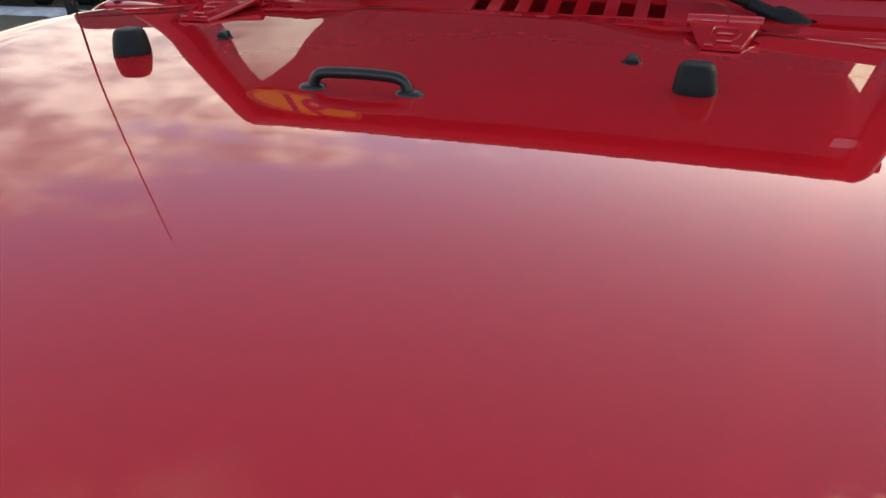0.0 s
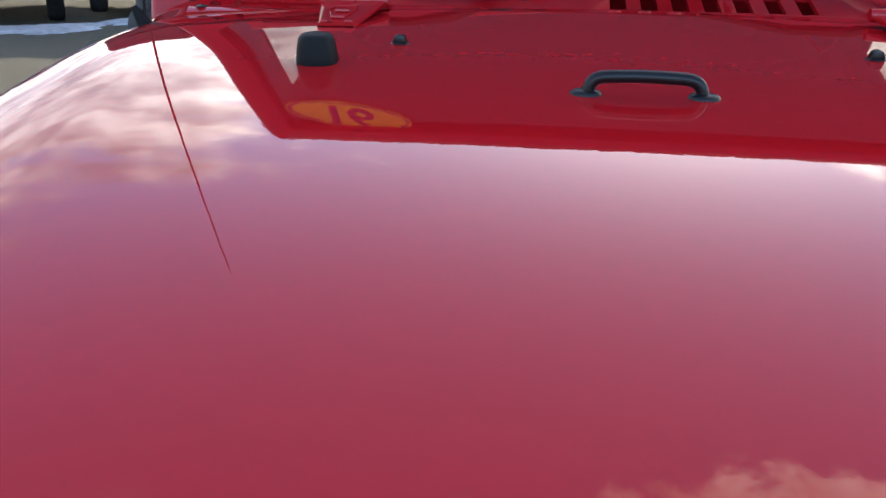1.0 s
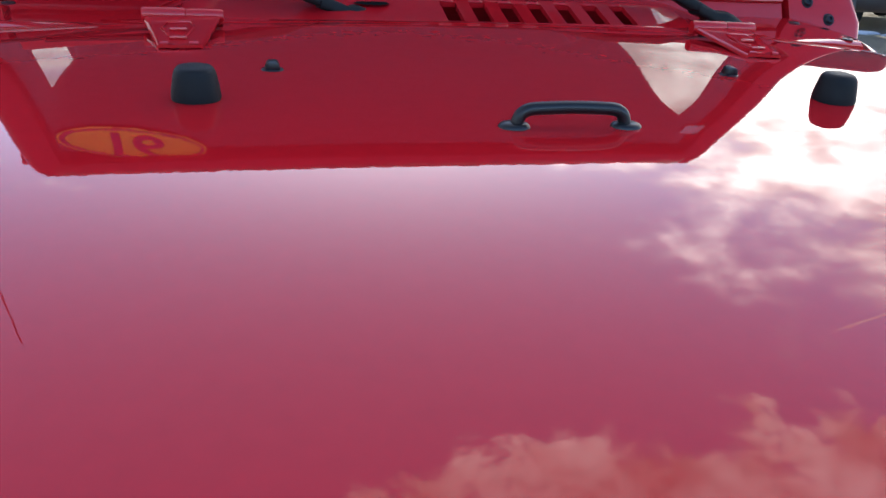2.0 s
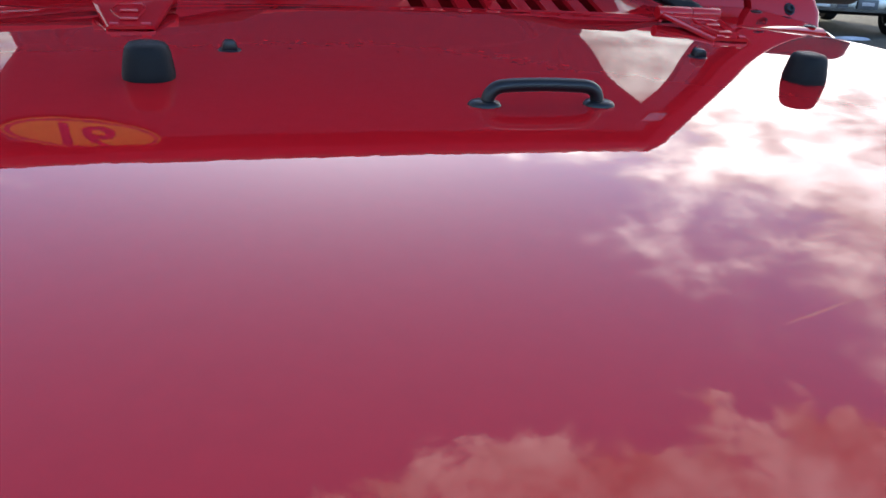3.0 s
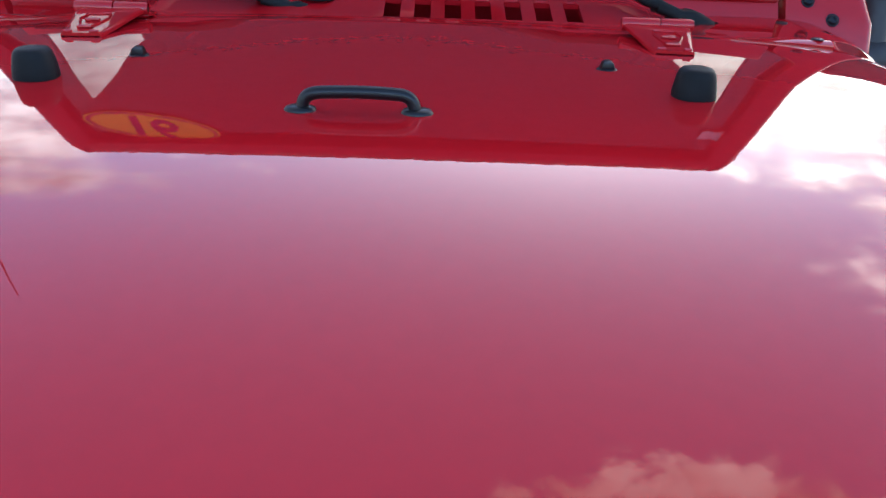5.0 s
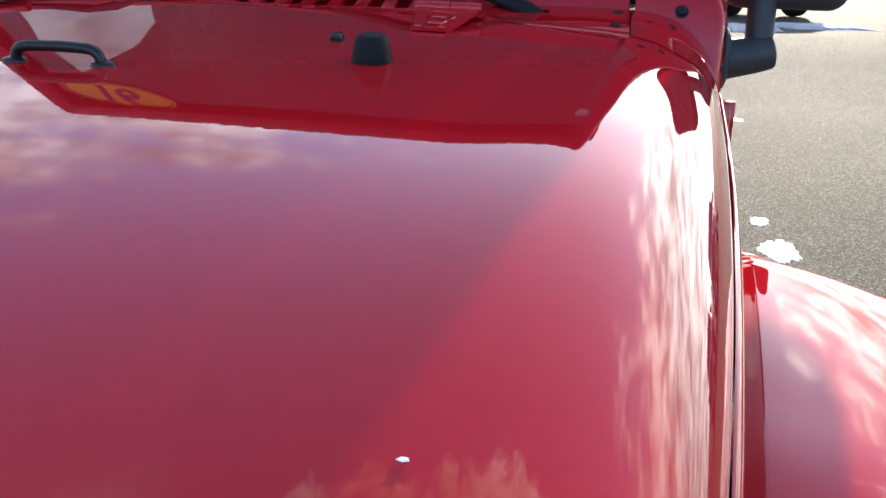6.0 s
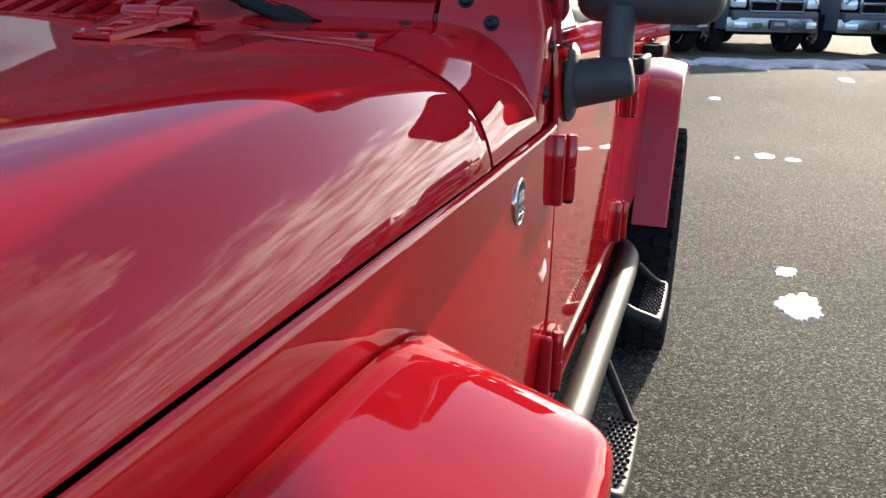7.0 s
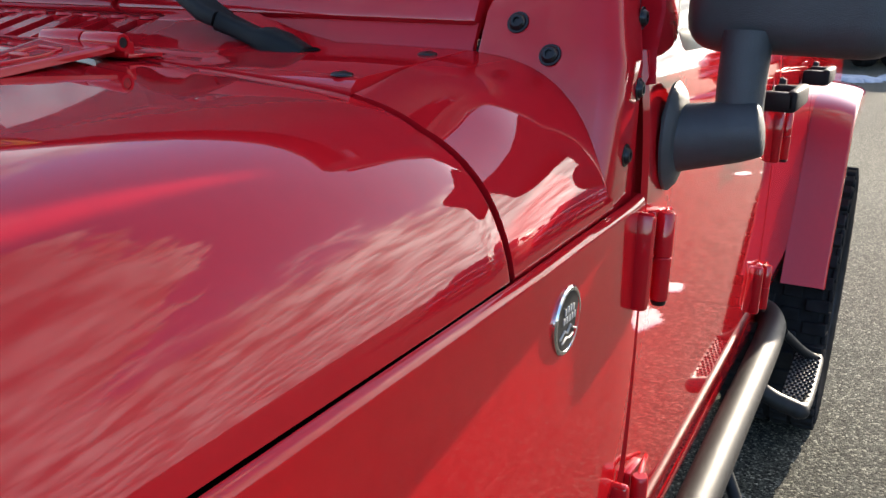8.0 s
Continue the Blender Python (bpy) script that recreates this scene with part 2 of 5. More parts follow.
def asphalt_material():
    m = bpy.data.materials.new("coarse_asphalt")
    m.use_nodes = True
    n, l = m.node_tree.nodes, m.node_tree.links
    p = n["Principled BSDF"]
    tc = n.new("ShaderNodeTexCoord")

    def tex(kind, scale, detail=3):
        t = n.new(kind)
        t.inputs["Scale"].default_value = scale
        if kind == "ShaderNodeTexNoise":
            t.inputs["Detail"].default_value = detail
        l.new(tc.outputs["Object"], t.inputs["Vector"])
        return t

    stones = tex("ShaderNodeTexVoronoi", 165)
    patches = tex("ShaderNodeTexNoise", 0.45, 6)
    fine = tex("ShaderNodeTexNoise", 160, 2)
    ramp = n.new("ShaderNodeValToRGB")
    e = ramp.color_ramp.elements
    e[0].position, e[0].color = 0.05, (0.016, 0.0155, 0.0123, 1)
    e[1].position, e[1].color = 1.0, (0.32, 0.31, 0.25, 1)
    for at, tone in ((0.50, (0.055, 0.055, 0.0455, 1)), (0.80, (0.098, 0.097, 0.079, 1)), (0.91, (0.17, 0.166, 0.133, 1))):
        ramp.color_ramp.elements.new(at).color = tone
    split_c = n.new("ShaderNodeSeparateColor")
    l.new(stones.outputs["Color"], split_c.inputs[0])
    l.new(split_c.outputs[0], ramp.inputs[0])
    mix = n.new("ShaderNodeMix")
    mix.data_type, mix.blend_type = "RGBA", "MULTIPLY"
    mix.inputs[0].default_value = 0.55
    pr = n.new("ShaderNodeMapRange")
    pr.inputs["From Min"].default_value, pr.inputs["From Max"].default_value = 0.3, 0.7
    pr.inputs["To Min"].default_value, pr.inputs["To Max"].default_value = 0.6, 1.3
    l.new(patches.outputs["Fac"], pr.inputs["Value"])
    l.new(ramp.outputs[0], mix.inputs[6])
    l.new(pr.outputs[0], mix.inputs[7])
    l.new(mix.outputs[2], p.inputs["Base Color"])
    rr = n.new("ShaderNodeMapRange")
    p.inputs["Specular IOR Level"].default_value = 0.05
    rr.inputs["To Min"].default_value, rr.inputs["To Max"].default_value = 0.75, 1.0
    l.new(fine.outputs["Fac"], rr.inputs["Value"])
    l.new(rr.outputs[0], p.inputs["Roughness"])
    b = n.new("ShaderNodeBump")
    b.inputs["Strength"].default_value, b.inputs["Distance"].default_value = 0.6, 0.004
    l.new(stones.outputs["Distance"], b.inputs["Height"])
    b.invert = True
    l.new(b.outputs[0], p.inputs["Normal"])
    return m


ASPHALT = asphalt_material()


# ---- mesh helpers ----
def part(name, bm, mat, parent=None, label="", angle=38):
    """Links a bmesh as one mesh object under a thing or part."""
    bmesh.ops.recalc_face_normals(bm, faces=bm.faces)
    me = bpy.data.meshes.new(name)
    bm.to_mesh(me)
    bm.free()
    me.materials.append(mat)
    for f in me.polygons:
        f.use_smooth = True
    me.set_sharp_from_angle(angle=radians(angle))
    ob = new(name, me)
    if parent:
        ob.parent = parent
    return tagged(ob, label)


def thing(name, label, category, group="", at=(0, 0, 0), turn=0):
    ob = new(name)
    ob.empty_display_size = 0.2
    ob.matrix_world = pose(*at, 0, 0, turn)
    return tagged(ob, label, category, group)


def rbox(size, at=(0, 0, 0), bevel=0.004, turn=(0, 0, 0), seg=2, m=None):
    bm = bmesh.new()
    bmesh.ops.create_cube(bm, size=1)
    bmesh.ops.scale(bm, vec=size, verts=bm.verts)
    if bevel:
        bmesh.ops.bevel(bm, geom=bm.edges[:], offset=min(bevel, min(size) * 0.45), segments=seg, profile=0.5, affect="EDGES")
    bmesh.ops.transform(bm, matrix=(m or Matrix()) @ pose(*at, *turn), verts=bm.verts)
    return bm


def joined(*bms):
    out = bmesh.new()
    for b in bms:
        me = bpy.data.meshes.new("tmp")
        b.to_mesh(me)
        b.free()
        out.from_mesh(me)
        bpy.data.meshes.remove(me)
    return out


def sheet(fn, us, vs, thick=0.0):
    """A surface through fn(u, v), with an optional thickness along its normals."""
    bm = bmesh.new()
    rows = [[bm.verts.new(fn(u, v)) for v in vs] for u in us]
    for a, b in zip(rows, rows[1:]):
        for i in range(len(vs) - 1):
            bm.faces.new((a[i], a[i + 1], b[i + 1], b[i]))
    if thick:
        bmesh.ops.recalc_face_normals(bm, faces=bm.faces)
        bmesh.ops.solidify(bm, geom=bm.faces[:], thickness=thick)
    return bm


def smooth_path(pts, n=8):
    """Catmull-Rom through the points."""
    p = [Vector(q) for q in pts]
    p = [p[0] * 2 - p[1]] + p + [p[-1] * 2 - p[-2]]
    out = []
    for i in range(1, len(p) - 2):
        for k in range(n):
            t = k / n
            out.append(0.5 * ((2 * p[i]) + (p[i + 1] - p[i - 1]) * t + (2 * p[i - 1] - 5 * p[i] + 4 * p[i + 1] - p[i + 2]) * t * t
                              + (3 * p[i] - p[i - 1] - 3 * p[i + 1] + p[i + 2]) * t ** 3))
    return out + [p[-2]]


def tube(pts, radius, seg=14, n=8, smooth=True, flat=1.0):
    """A round bar along a path; flat squeezes it along its second axis."""
    path = smooth_path(pts, n) if smooth else [Vector(q) for q in pts]
    bm = bmesh.new()
    rings, side_way = [], None
    for i, q in enumerate(path):
        d = (path[min(i + 1, len(path) - 1)] - path[max(i - 1, 0)]).normalized()
        if side_way is None:
            side_way = d.cross(Vector((0, 0, 1))) if abs(d.z) < 0.9 else d.cross(Vector((1, 0, 0)))
        side_way = (side_way - d * side_way.dot(d)).normalized()
        up_way = d.cross(side_way)
        r = radius(i / (len(path) - 1)) if callable(radius) else radius
        rings.append([bm.verts.new(q + r * (math.cos(a) * side_way + flat * math.sin(a) * up_way))
                      for a in (2 * math.pi * k / seg for k in range(seg))])
    for a, b in zip(rings, rings[1:]):
        for k in range(seg):
            bm.faces.new((a[k], a[(k + 1) % seg], b[(k + 1) % seg], b[k]))
    bm.faces.new(rings[0][::-1])
    bm.faces.new(rings[-1])
    return bm


def lathe(profile, seg=32, m=None, arc=2 * math.pi):
    """Turns (radius, height) pairs round z."""
    bm = bmesh.new()
    rings = []
    for r, z in profile:
        rings.append([bm.verts.new((r * math.cos(2 * math.pi * k / seg), r * math.sin(2 * math.pi * k / seg), z)) for k in range(seg)]
                     if r > 1e-5 else [bm.verts.new((0, 0, z))])
    for a, b in zip(rings, rings[1:]):
        for k in range(seg):
            q = [a[k % len(a)], a[(k + 1) % len(a)], b[(k + 1) % len(b)], b[k % len(b)]]
            q = [v for i, v in enumerate(q) if v not in q[:i]]
            if len(q) > 2:
                bm.faces.new(q)
    if m:
        bmesh.ops.transform(bm, matrix=m, verts=bm.verts)
    return bm


def plate(outline, thick, m=None, bevel=0.0):
    """An outline in x, y extruded along z, with softened edges."""
    bm = bmesh.new()
    face = bm.faces.new([bm.verts.new((x, y, 0)) for x, y in outline])
    ext = bmesh.ops.extrude_face_region(bm, geom=[face])
    bmesh.ops.translate(bm, vec=(0, 0, thick), verts=[v for v in ext["geom"] if isinstance(v, bmesh.types.BMVert)])
    bmesh.ops.recalc_face_normals(bm, faces=bm.faces)
    if bevel:
        bmesh.ops.bevel(bm, geom=bm.edges[:], offset=bevel, segments=2, profile=0.5, affect="EDGES")
    if m:
        bmesh.ops.transform(bm, matrix=m, verts=bm.verts)
    return bm


def frame_to(x_axis, y_axis, at):
    x, y = Vector(x_axis).normalized(), Vector(y_axis)
    z = x.cross(y).normalized()
    y = z.cross(x)
    return Matrix([[x[0], y[0], z[0], at[0]], [x[1], y[1], z[1], at[1]], [x[2], y[2], z[2], at[2]], [0, 0, 0, 1]])


def spread(a, b, n):
    return [a + (b - a) * i / n for i in range(n + 1)]


# ---- ground ----
def rise(x, y):
    """The car park climbs gently towards the trucks parked behind."""
    a, b = min(1.0, max(0.0, (y - 8.0) / 6.0)), min(1.0, max(0.0, (8.0 - abs(x)) / 3.0))
    return 0.26 * a * a * (3 - 2 * a) * b * b * (3 - 2 * b)


lines_x = [-600, -300, -100, -40, -20, -12] + spread(-8, 8, 16) + [12, 20, 40, 100, 300, 600]
lines_y = [-600, -300, -100, -40, -20, 0] + spread(4, 16, 24) + [20, 40, 100, 300, 600]
bm = sheet(lambda x, y: Vector((x, y, rise(x, y))), lines_x, lines_y)
bmesh.ops.recalc_face_normals(bm, faces=bm.faces)
tagged(part("ground", bm, ASPHALT), "coarse grey asphalt of a car park, dry and sunlit", "ground", kind="structure")

# ---- the red off-road car: shape of its nose ----
CROWN, FALL = 0.1016, 0.043


def top_z(y):
    """Height of the bonnet and cowl along the middle."""
    u = 0.125 - y
    return 1.203 - FALL * u - CROWN * u * u if u > 0 else 1.203 - 0.07 * u


def half_w(y):
    u = 0.125 - y
    return 0.779 - 0.055 * u - 0.038 * u * u if u > 0 else 0.779 - 0.057 * u


def seam_z(y):
    u = 0.125 - y
    return 1.064 - 0.050 * u - 0.032 * u * u if u > 0 else 1.064 - 0.066 * u


def gap_share(y):
    """The gap under the bonnet's side edge opens towards the front."""
    return min(1.0, max(0.0, (0.10 - y) / 0.80))


def arch(x, y):
    """The bonnet's rear edge and the cowl's front lip are arched: higher in the middle, lower at the shoulders."""
    x = abs(x)
    tall = (0.0140 - 0.060 * x * x) * min(1.0, max(0.0, (0.779 - x) / 0.08))
    if y < 0.122:
        return tall * min(1.0, max(0.0, (y + 0.20) / 0.32)) ** 2
    back = min(1.0, (y - 0.122) / (0.070 if tall > 0 else 0.018 if x < 0.633 else 0.110))
    return tall * (1 - back * back * (3 - 2 * back))


def skin(xn, y):
    """A point of the nose's skin; xn from -1 to 1 across."""
    s, hw = min(1.0, abs(xn)), half_w(y)
    front = min(1.0, max(0.0, (-0.30 - y) / 0.50))    # the shoulder grows softer towards the front
    full = min(1.0, max(0.0, (0.125 - y) / 0.45))     # the cross crown fades out at the cowl
    crown = 0.018 * full * full * (3 - 2 * full)
    reach, power = 0.205 + 0.055 * min(1.0, max(0.0, (0.10 - y) / 0.50)), 3.2 - 0.8 * front
    t = max(0.0, 1 - (1 - s) * hw / reach)
    fall = top_z(y) - seam_z(y) - 0.002 * gap_share(y) - crown * hw * hw
    share = 0.985 ** power                            # the side stays a little short of upright
    drop = crown * (s * hw) ** 2 + fall * (1 - math.sqrt(1 - share * t ** power)) / (1 - math.sqrt(1 - share))
    return Vector((xn * hw, y, top_z(y) - drop + arch(xn * hw, y)))


def skin_at(x, y, lift=0.0):
    p = skin(x / half_w(y), y)
    return Vector((p.x, p.y, p.z + lift))


def slope_frame(x, y, lift=0.0):
    """A frame lying on the nose's skin at x, y: z along the normal."""
    p = skin_at(x, y, lift)
    a, b = skin_at(x + 0.005, y) - skin_at(x - 0.005, y), skin_at(x, y + 0.005) - skin_at(x, y - 0.005)
    return frame_to(a, b, p)


XS = spread(0, 0.64, 14)
XS += [1 - 0.36 * (1 - t) ** 1.8 for t in spread(0, 1, 30)][1:]
XS = [-v for v in XS[:0:-1]] + XS

car = thing("car", "glossy red four-door off-road car with black trim, parked on asphalt", "car")

# bonnet, with a rolled rear edge
ROLL = [(0.0012, 0.0003), (0.0022, 0.0011), (0.0029, 0.0023), (0.0032, 0.0040), (0.0030, 0.0200)]
ys = spread(-1.06, 0.1205, 44)
bm = sheet(lambda y, xn: skin(xn, y) if y <= 0.1206 else skin(xn, 0.1205) + Vector((0, ROLL[round(y - 1)][0], -ROLL[round(y - 1)][1])), ys + [1 + i for i in range(len(ROLL))], XS)
bmesh.ops.recalc_face_normals(bm, faces=bm.faces)
rim = [e for e in bm.edges if e.is_boundary and any(v.co.y < 0.1204 for v in e.verts)]
ext = bmesh.ops.extrude_edge_only(bm, edges=rim)
for v in [g for g in ext["geom"] if isinstance(g, bmesh.types.BMVert)]:
    v.co += Vector((-0.006 if v.co.x > 0 else 0.006, 0.02, -0.1)) if v.co.y < -1.05 else Vector((-0.016 if v.co.x > 0 else 0.016, 0, -0.0025))
hood = part("hood", bm, PAINT, car, "glossy red hood mirroring the sky", angle=50)

# cowl behind the bonnet, with seven slots on the driver's side
SLOTS = [(-0.009 + 0.0452 * i) for i in range(7)]
SLOT_W, SLOT_Y = 0.0245, (0.194, 0.260)


def plenum(x, y):
    """The raised air box in the middle of the cowl."""
    a = min(1.0, max(0.0, (y - 0.150) / 0.150))
    b = min(1.0, max(0.0, (0.44 - abs(x - 0.02)) / 0.09))
    return 0.026 * a * a * (3 - 2 * a) * b * b * (3 - 2 * b)


cx = sorted(set(spread(-0.632, 0.632, 24)) | {s for s in SLOTS} | {s + SLOT_W for s in SLOTS})
cx = [v for i, v in enumerate(cx) if i == 0 or v - cx[i - 1] > 1e-4]
cy = [0.1290, 0.1295, 0.138, 0.150, 0.161, 0.172, SLOT_Y[0], SLOT_Y[1], 0.282, 0.305, 0.336]
bm = bmesh.new()
grid = {}
for i, x in enumerate(cx):
    for j, y in enumerate(cy):
        p = skin_at(x, y)
        if j == 0:
            p.z -= 0.018
        grid[i, j] = bm.verts.new(p + Vector((0, 0, plenum(x, y))))
for i in range(len(cx) - 1):
    for j in range(len(cy) - 1):
        mid = (cx[i] + cx[i + 1]) / 2
        if j == 6 and any(s < mid < s + SLOT_W for s in SLOTS):
            continue
        bm.faces.new((grid[i, j], grid[i + 1, j], grid[i + 1, j + 1], grid[i, j + 1]))
rim = [e for e in bm.edges if e.is_boundary and all(SLOT_Y[0] - 1e-3 < v.co.y < SLOT_Y[1] + 1e-3 for v in e.verts)]
ext = bmesh.ops.extrude_edge_only(bm, edges=rim)
bmesh.ops.translate(bm, vec=(0, 0.002, -0.007), verts=[g for g in ext["geom"] if isinstance(g, bmesh.types.BMVert)])
ext = bmesh.ops.extrude_edge_only(bm, edges=[e for e in bm.edges if e.is_boundary and all(abs(abs(v.co.x) - 0.632) < 1e-3 for v in e.verts)])
bmesh.ops.translate(bm, vec=(0, 0, -0.014), verts=[g for g in ext["geom"] if isinstance(g, bmesh.types.BMVert)])
cowl = part("cowl_panel", bm, PAINT, car, "red cowl with seven air slots")
part("vent_tray", rbox((0.46, 0.20, 0.01), (0.135, 0.235, 1.170), 0.002), GAP, cowl, "dark space under the slots")
for s in SLOTS:
    part("vent_lip", lathe([(0, 0.003), (0.009, 0.0026), (0.012, 0.0)], 16, slope_frame(s + SLOT_W / 2, SLOT_Y[1] + 0.008, plenum(s, SLOT_Y[1] + 0.008) - 0.0005) @ Matrix.Diagonal((1.1, 0.8, 1, 1))), PAINT, cowl)
for s in (-1, 1):
    bm = sheet(lambda y, k: skin(s * (k or 0.6342 / half_w(y)), y), spread(0.1305, 0.336, 8), [0] + [k for k in XS if k > 0.83])
    bmesh.ops.recalc_face_normals(bm, faces=bm.faces)
    ext = bmesh.ops.extrude_edge_only(bm, edges=[e for e in bm.edges if e.is_boundary])
    for v in [g for g in ext["geom"] if isinstance(g, bmesh.types.BMVert)]:
        v.co += Vector((-0.006 * s, 0.003 if v.co.y < 0.2 else 0, -0.012))
    part("cowl_side", bm, PAINT, car, angle=50)
    for x, y in ((0.613, 0.145), (0.613, 0.287)):
        m = slope_frame(s * x, y)
        part("clip", joined(lathe([(0, 0.0022), (0.006, 0.0022), (0.0088, 0.0012), (0.0095, 0)], 20, m), rbox((0.002, 0.010, 0.001), (0, 0, 0.0024), 0.0003, m=m)), BOLT, cowl, "black push clip")

# dark inner structure under the skin, so that the gaps read black
part("engine_bay", joined(rbox((1.36, 1.2, 0.4), (0, -0.45, 0.76), 0.02), rbox((1.44, 0.26, 0.4), (0, 0.24, 0.94), 0.02)), GAP, car, "dark inner bay")


# front side panels: from the seam down to the sill, up to the door, with the wheel opening
FRONT_AXLE, REAR_AXLE, WHEEL_R = -0.53, 2.42, 0.405
DOOR_Y, DOOR_MID, DOOR_END = 0.408, 1.372, 2.02


def side_x(y):
    """Outer face of the body at the beltline."""
    return min(0.803, half_w(y) + 0.010)


def side_profile(y, k):
    """The side panel's section: k 0 at its top lip, 1 at the sill."""
    z0, x0 = seam_z(y) - 0.0012 - 0.0012 * gap_share(y), side_x(y)
    if k < 0.2:
        a = k / 0.2 * math.pi / 2
        return Vector((x0 - 0.008 + 0.008 * math.sin(a), y, z0 - 0.010 * (1 - math.cos(a))))
    t = (k - 0.2) / 0.8
    return Vector((x0 + 0.004 * math.sin(math.pi * t) - 0.012 * t * t, y, z0 - 0.010 - t * (z0 - 0.010 - 0.56)))


for s in (-1, 1):
    bm = sheet(lambda y, k: side_profile(y, k), spread(-1.0, DOOR_Y - 0.003, 48), [i * 0.025 for i in range(8)] + spread(0.2, 1.0, 26))
    gone = [f for f in bm.faces if math.hypot(f.calc_center_median().y - FRONT_AXLE, f.calc_center_median().z - 0.44) < 0.44]
    bmesh.ops.delete(bm, geom=gone, context="FACES")
    bmesh.ops.recalc_face_normals(bm, faces=bm.faces)
    ext = bmesh.ops.extrude_edge_only(bm, edges=[e for e in bm.edges if e.is_boundary and all(abs(v.co.y - DOOR_Y + 0.003) < 1e-4 for v in e.verts)])
    for v in [g for g in ext["geom"] if isinstance(g, bmesh.types.BMVert)]:
        v.co += Vector((-0.015, 0, 0))
    bmesh.ops.scale(bm, vec=(s, 1, 1), verts=bm.verts)
    part("front_side_panel", bm, SIDE_PAINT, car, angle=60)
    # round badge
    if s > 0:
        m = frame_to((0, 1, 0), (0, 0, 1), (side_x(0.212) - 0.0002, 0.212, 1.007)) @ Matrix.Diagonal((0.78, 0.78, 1, 1))
        badge = part("badge", lathe([(0.0, 0.002), (0.0335, 0.002), (0.0345, 0.003), (0.0375, 0.003), (0.0395, 0.0015), (0.0395, -0.001)], 48, m), CHROME, car, "round black and silver badge")
        part("badge_face", lathe([(0, 0.0025), (0.033, 0.0025), (0.0334, 0.002)], 40, m), BADGE_BLACK, badge)
        bars = [rbox((w - 0.0006, 0.0078, 0.0012), (x, y, 0.0028), 0.0004, m=m) for x, y, w in
                ((-0.012, 0.013, 0.005), (-0.004, 0.014, 0.005), (0.004, 0.014, 0.005), (0.012, 0.013, 0.005),
                 (-0.015, 0.003, 0.005), (-0.007, 0.003, 0.005), (0.001, 0.003, 0.005), (0.009, 0.003, 0.005), (0.017, 0.003, 0.004))]
        for ridge in ([(-0.025, -0.015), (-0.012, -0.008), (-0.004, -0.013), (0.006, -0.006), (0.014, -0.012), (0.025, -0.016)], [(-0.018, -0.022), (-0.006, -0.018), (0.004, -0.021), (0.016, -0.019)]):
            line = tube([(x, y, 0.0028) for x, y in ridge], 0.0012, 6, 3, smooth=False)
            bmesh.ops.transform(line, matrix=m, verts=line.verts)
            bars.append(line)
        part("badge_relief", joined(*bars), BADGE_SILVER, badge, "raised silver marks")


# front flares
def flare_section(outer, inner, lip=0.045):
    """Across the flare: from the body outwards, over a rounded shoulder and down a lip: (x, fall)."""
    pts = [(inner, 0.0)]
    pts += [(inner + (outer - inner) * t, 0.001 + 0.020 * t ** 2.2) for t in (0.22, 0.4, 0.55, 0.7, 0.82, 0.92)]
    for a in spread(10, 80, 6):
        a = radians(a)
        pts.append((outer - 0.013 + 0.013 * math.sin(a), 0.0185 + 0.013 * (1 - math.cos(a))))
    pts += [(outer, 0.055), (outer - 0.004, 0.05 + lip), (outer - 0.012, 0.054 + lip), (outer - 0.05, 0.052 + lip)]
    return pts


def flare(path, section, s, skew=0.0):
    """Sweeps the section along a path of (y, z, inset) in the car's side plane."""
    bm = bmesh.new()
    rings = []
    pts = smooth_path([(y, z, c) for y, z, c in path], 6)
    for i, q in enumerate(pts):
        d = pts[min(i + 1, len(pts) - 1)] - pts[max(i - 1, 0)]
        n = Vector((-d.y, d.x)).normalized()          # outward in the side plane: (y, z)
        if n.y < 0 and abs(n.y) > 0.6:
            n = -n
        inner = section[0][0]
        rings.append([bm.verts.new((s * (x - q.z * max(0.0, (x - inner) / (section[-5][0] - inner))), q.x - n.x * f + skew * max(0.0, (x - inner) / (section[-5][0] - inner)), q.y - n.y * f)) for x, f in section])
    for a, b in zip(rings, rings[1:]):
        for k in range(len(section) - 1):
            bm.faces.new((a[k], a[k + 1], b[k + 1], b[k]))
    bmesh.ops.recalc_face_normals(bm, faces=bm.faces)
    return bm


FRONT_FLARE = [(-1.06, 0.72, 0.02), (-1.0, 0.785, 0.005), (-0.9, 0.832, 0), (-0.75, 0.902, 0), (-0.62, 0.929, 0), (-0.50, 0.9405, 0), (-0.40, 0.949, 0), (-0.30, 0.956, 0), (-0.25, 0.9585, 0.0),
               (-0.215, 0.9595, 0.006), (-0.190, 0.9595, 0.036), (-0.165, 0.958, 0.090), (-0.140, 0.955, 0.135), (-0.120, 0.949, 0.168), (-0.105, 0.938, 0.188), (-0.097, 0.90, 0.193), (-0.088, 0.82, 0.175), (-0.07, 0.72, 0.15), (-0.055, 0.60, 0.14)]
REAR_FLARE = [(1.905, 0.56, 0.0), (1.935, 0.63, 0.0), (1.985, 0.75, 0), (2.045, 0.90, 0), (2.095, 0.972, 0), (2.17, 1.017, 0), (2.29, 1.041, 0), (2.42, 1.049, 0), (2.55, 1.045, 0), (2.72, 1.03, 0.02),
              (2.82, 0.97, 0.035), (2.9, 0.85, 0.05), (2.95, 0.7, 0.06)]


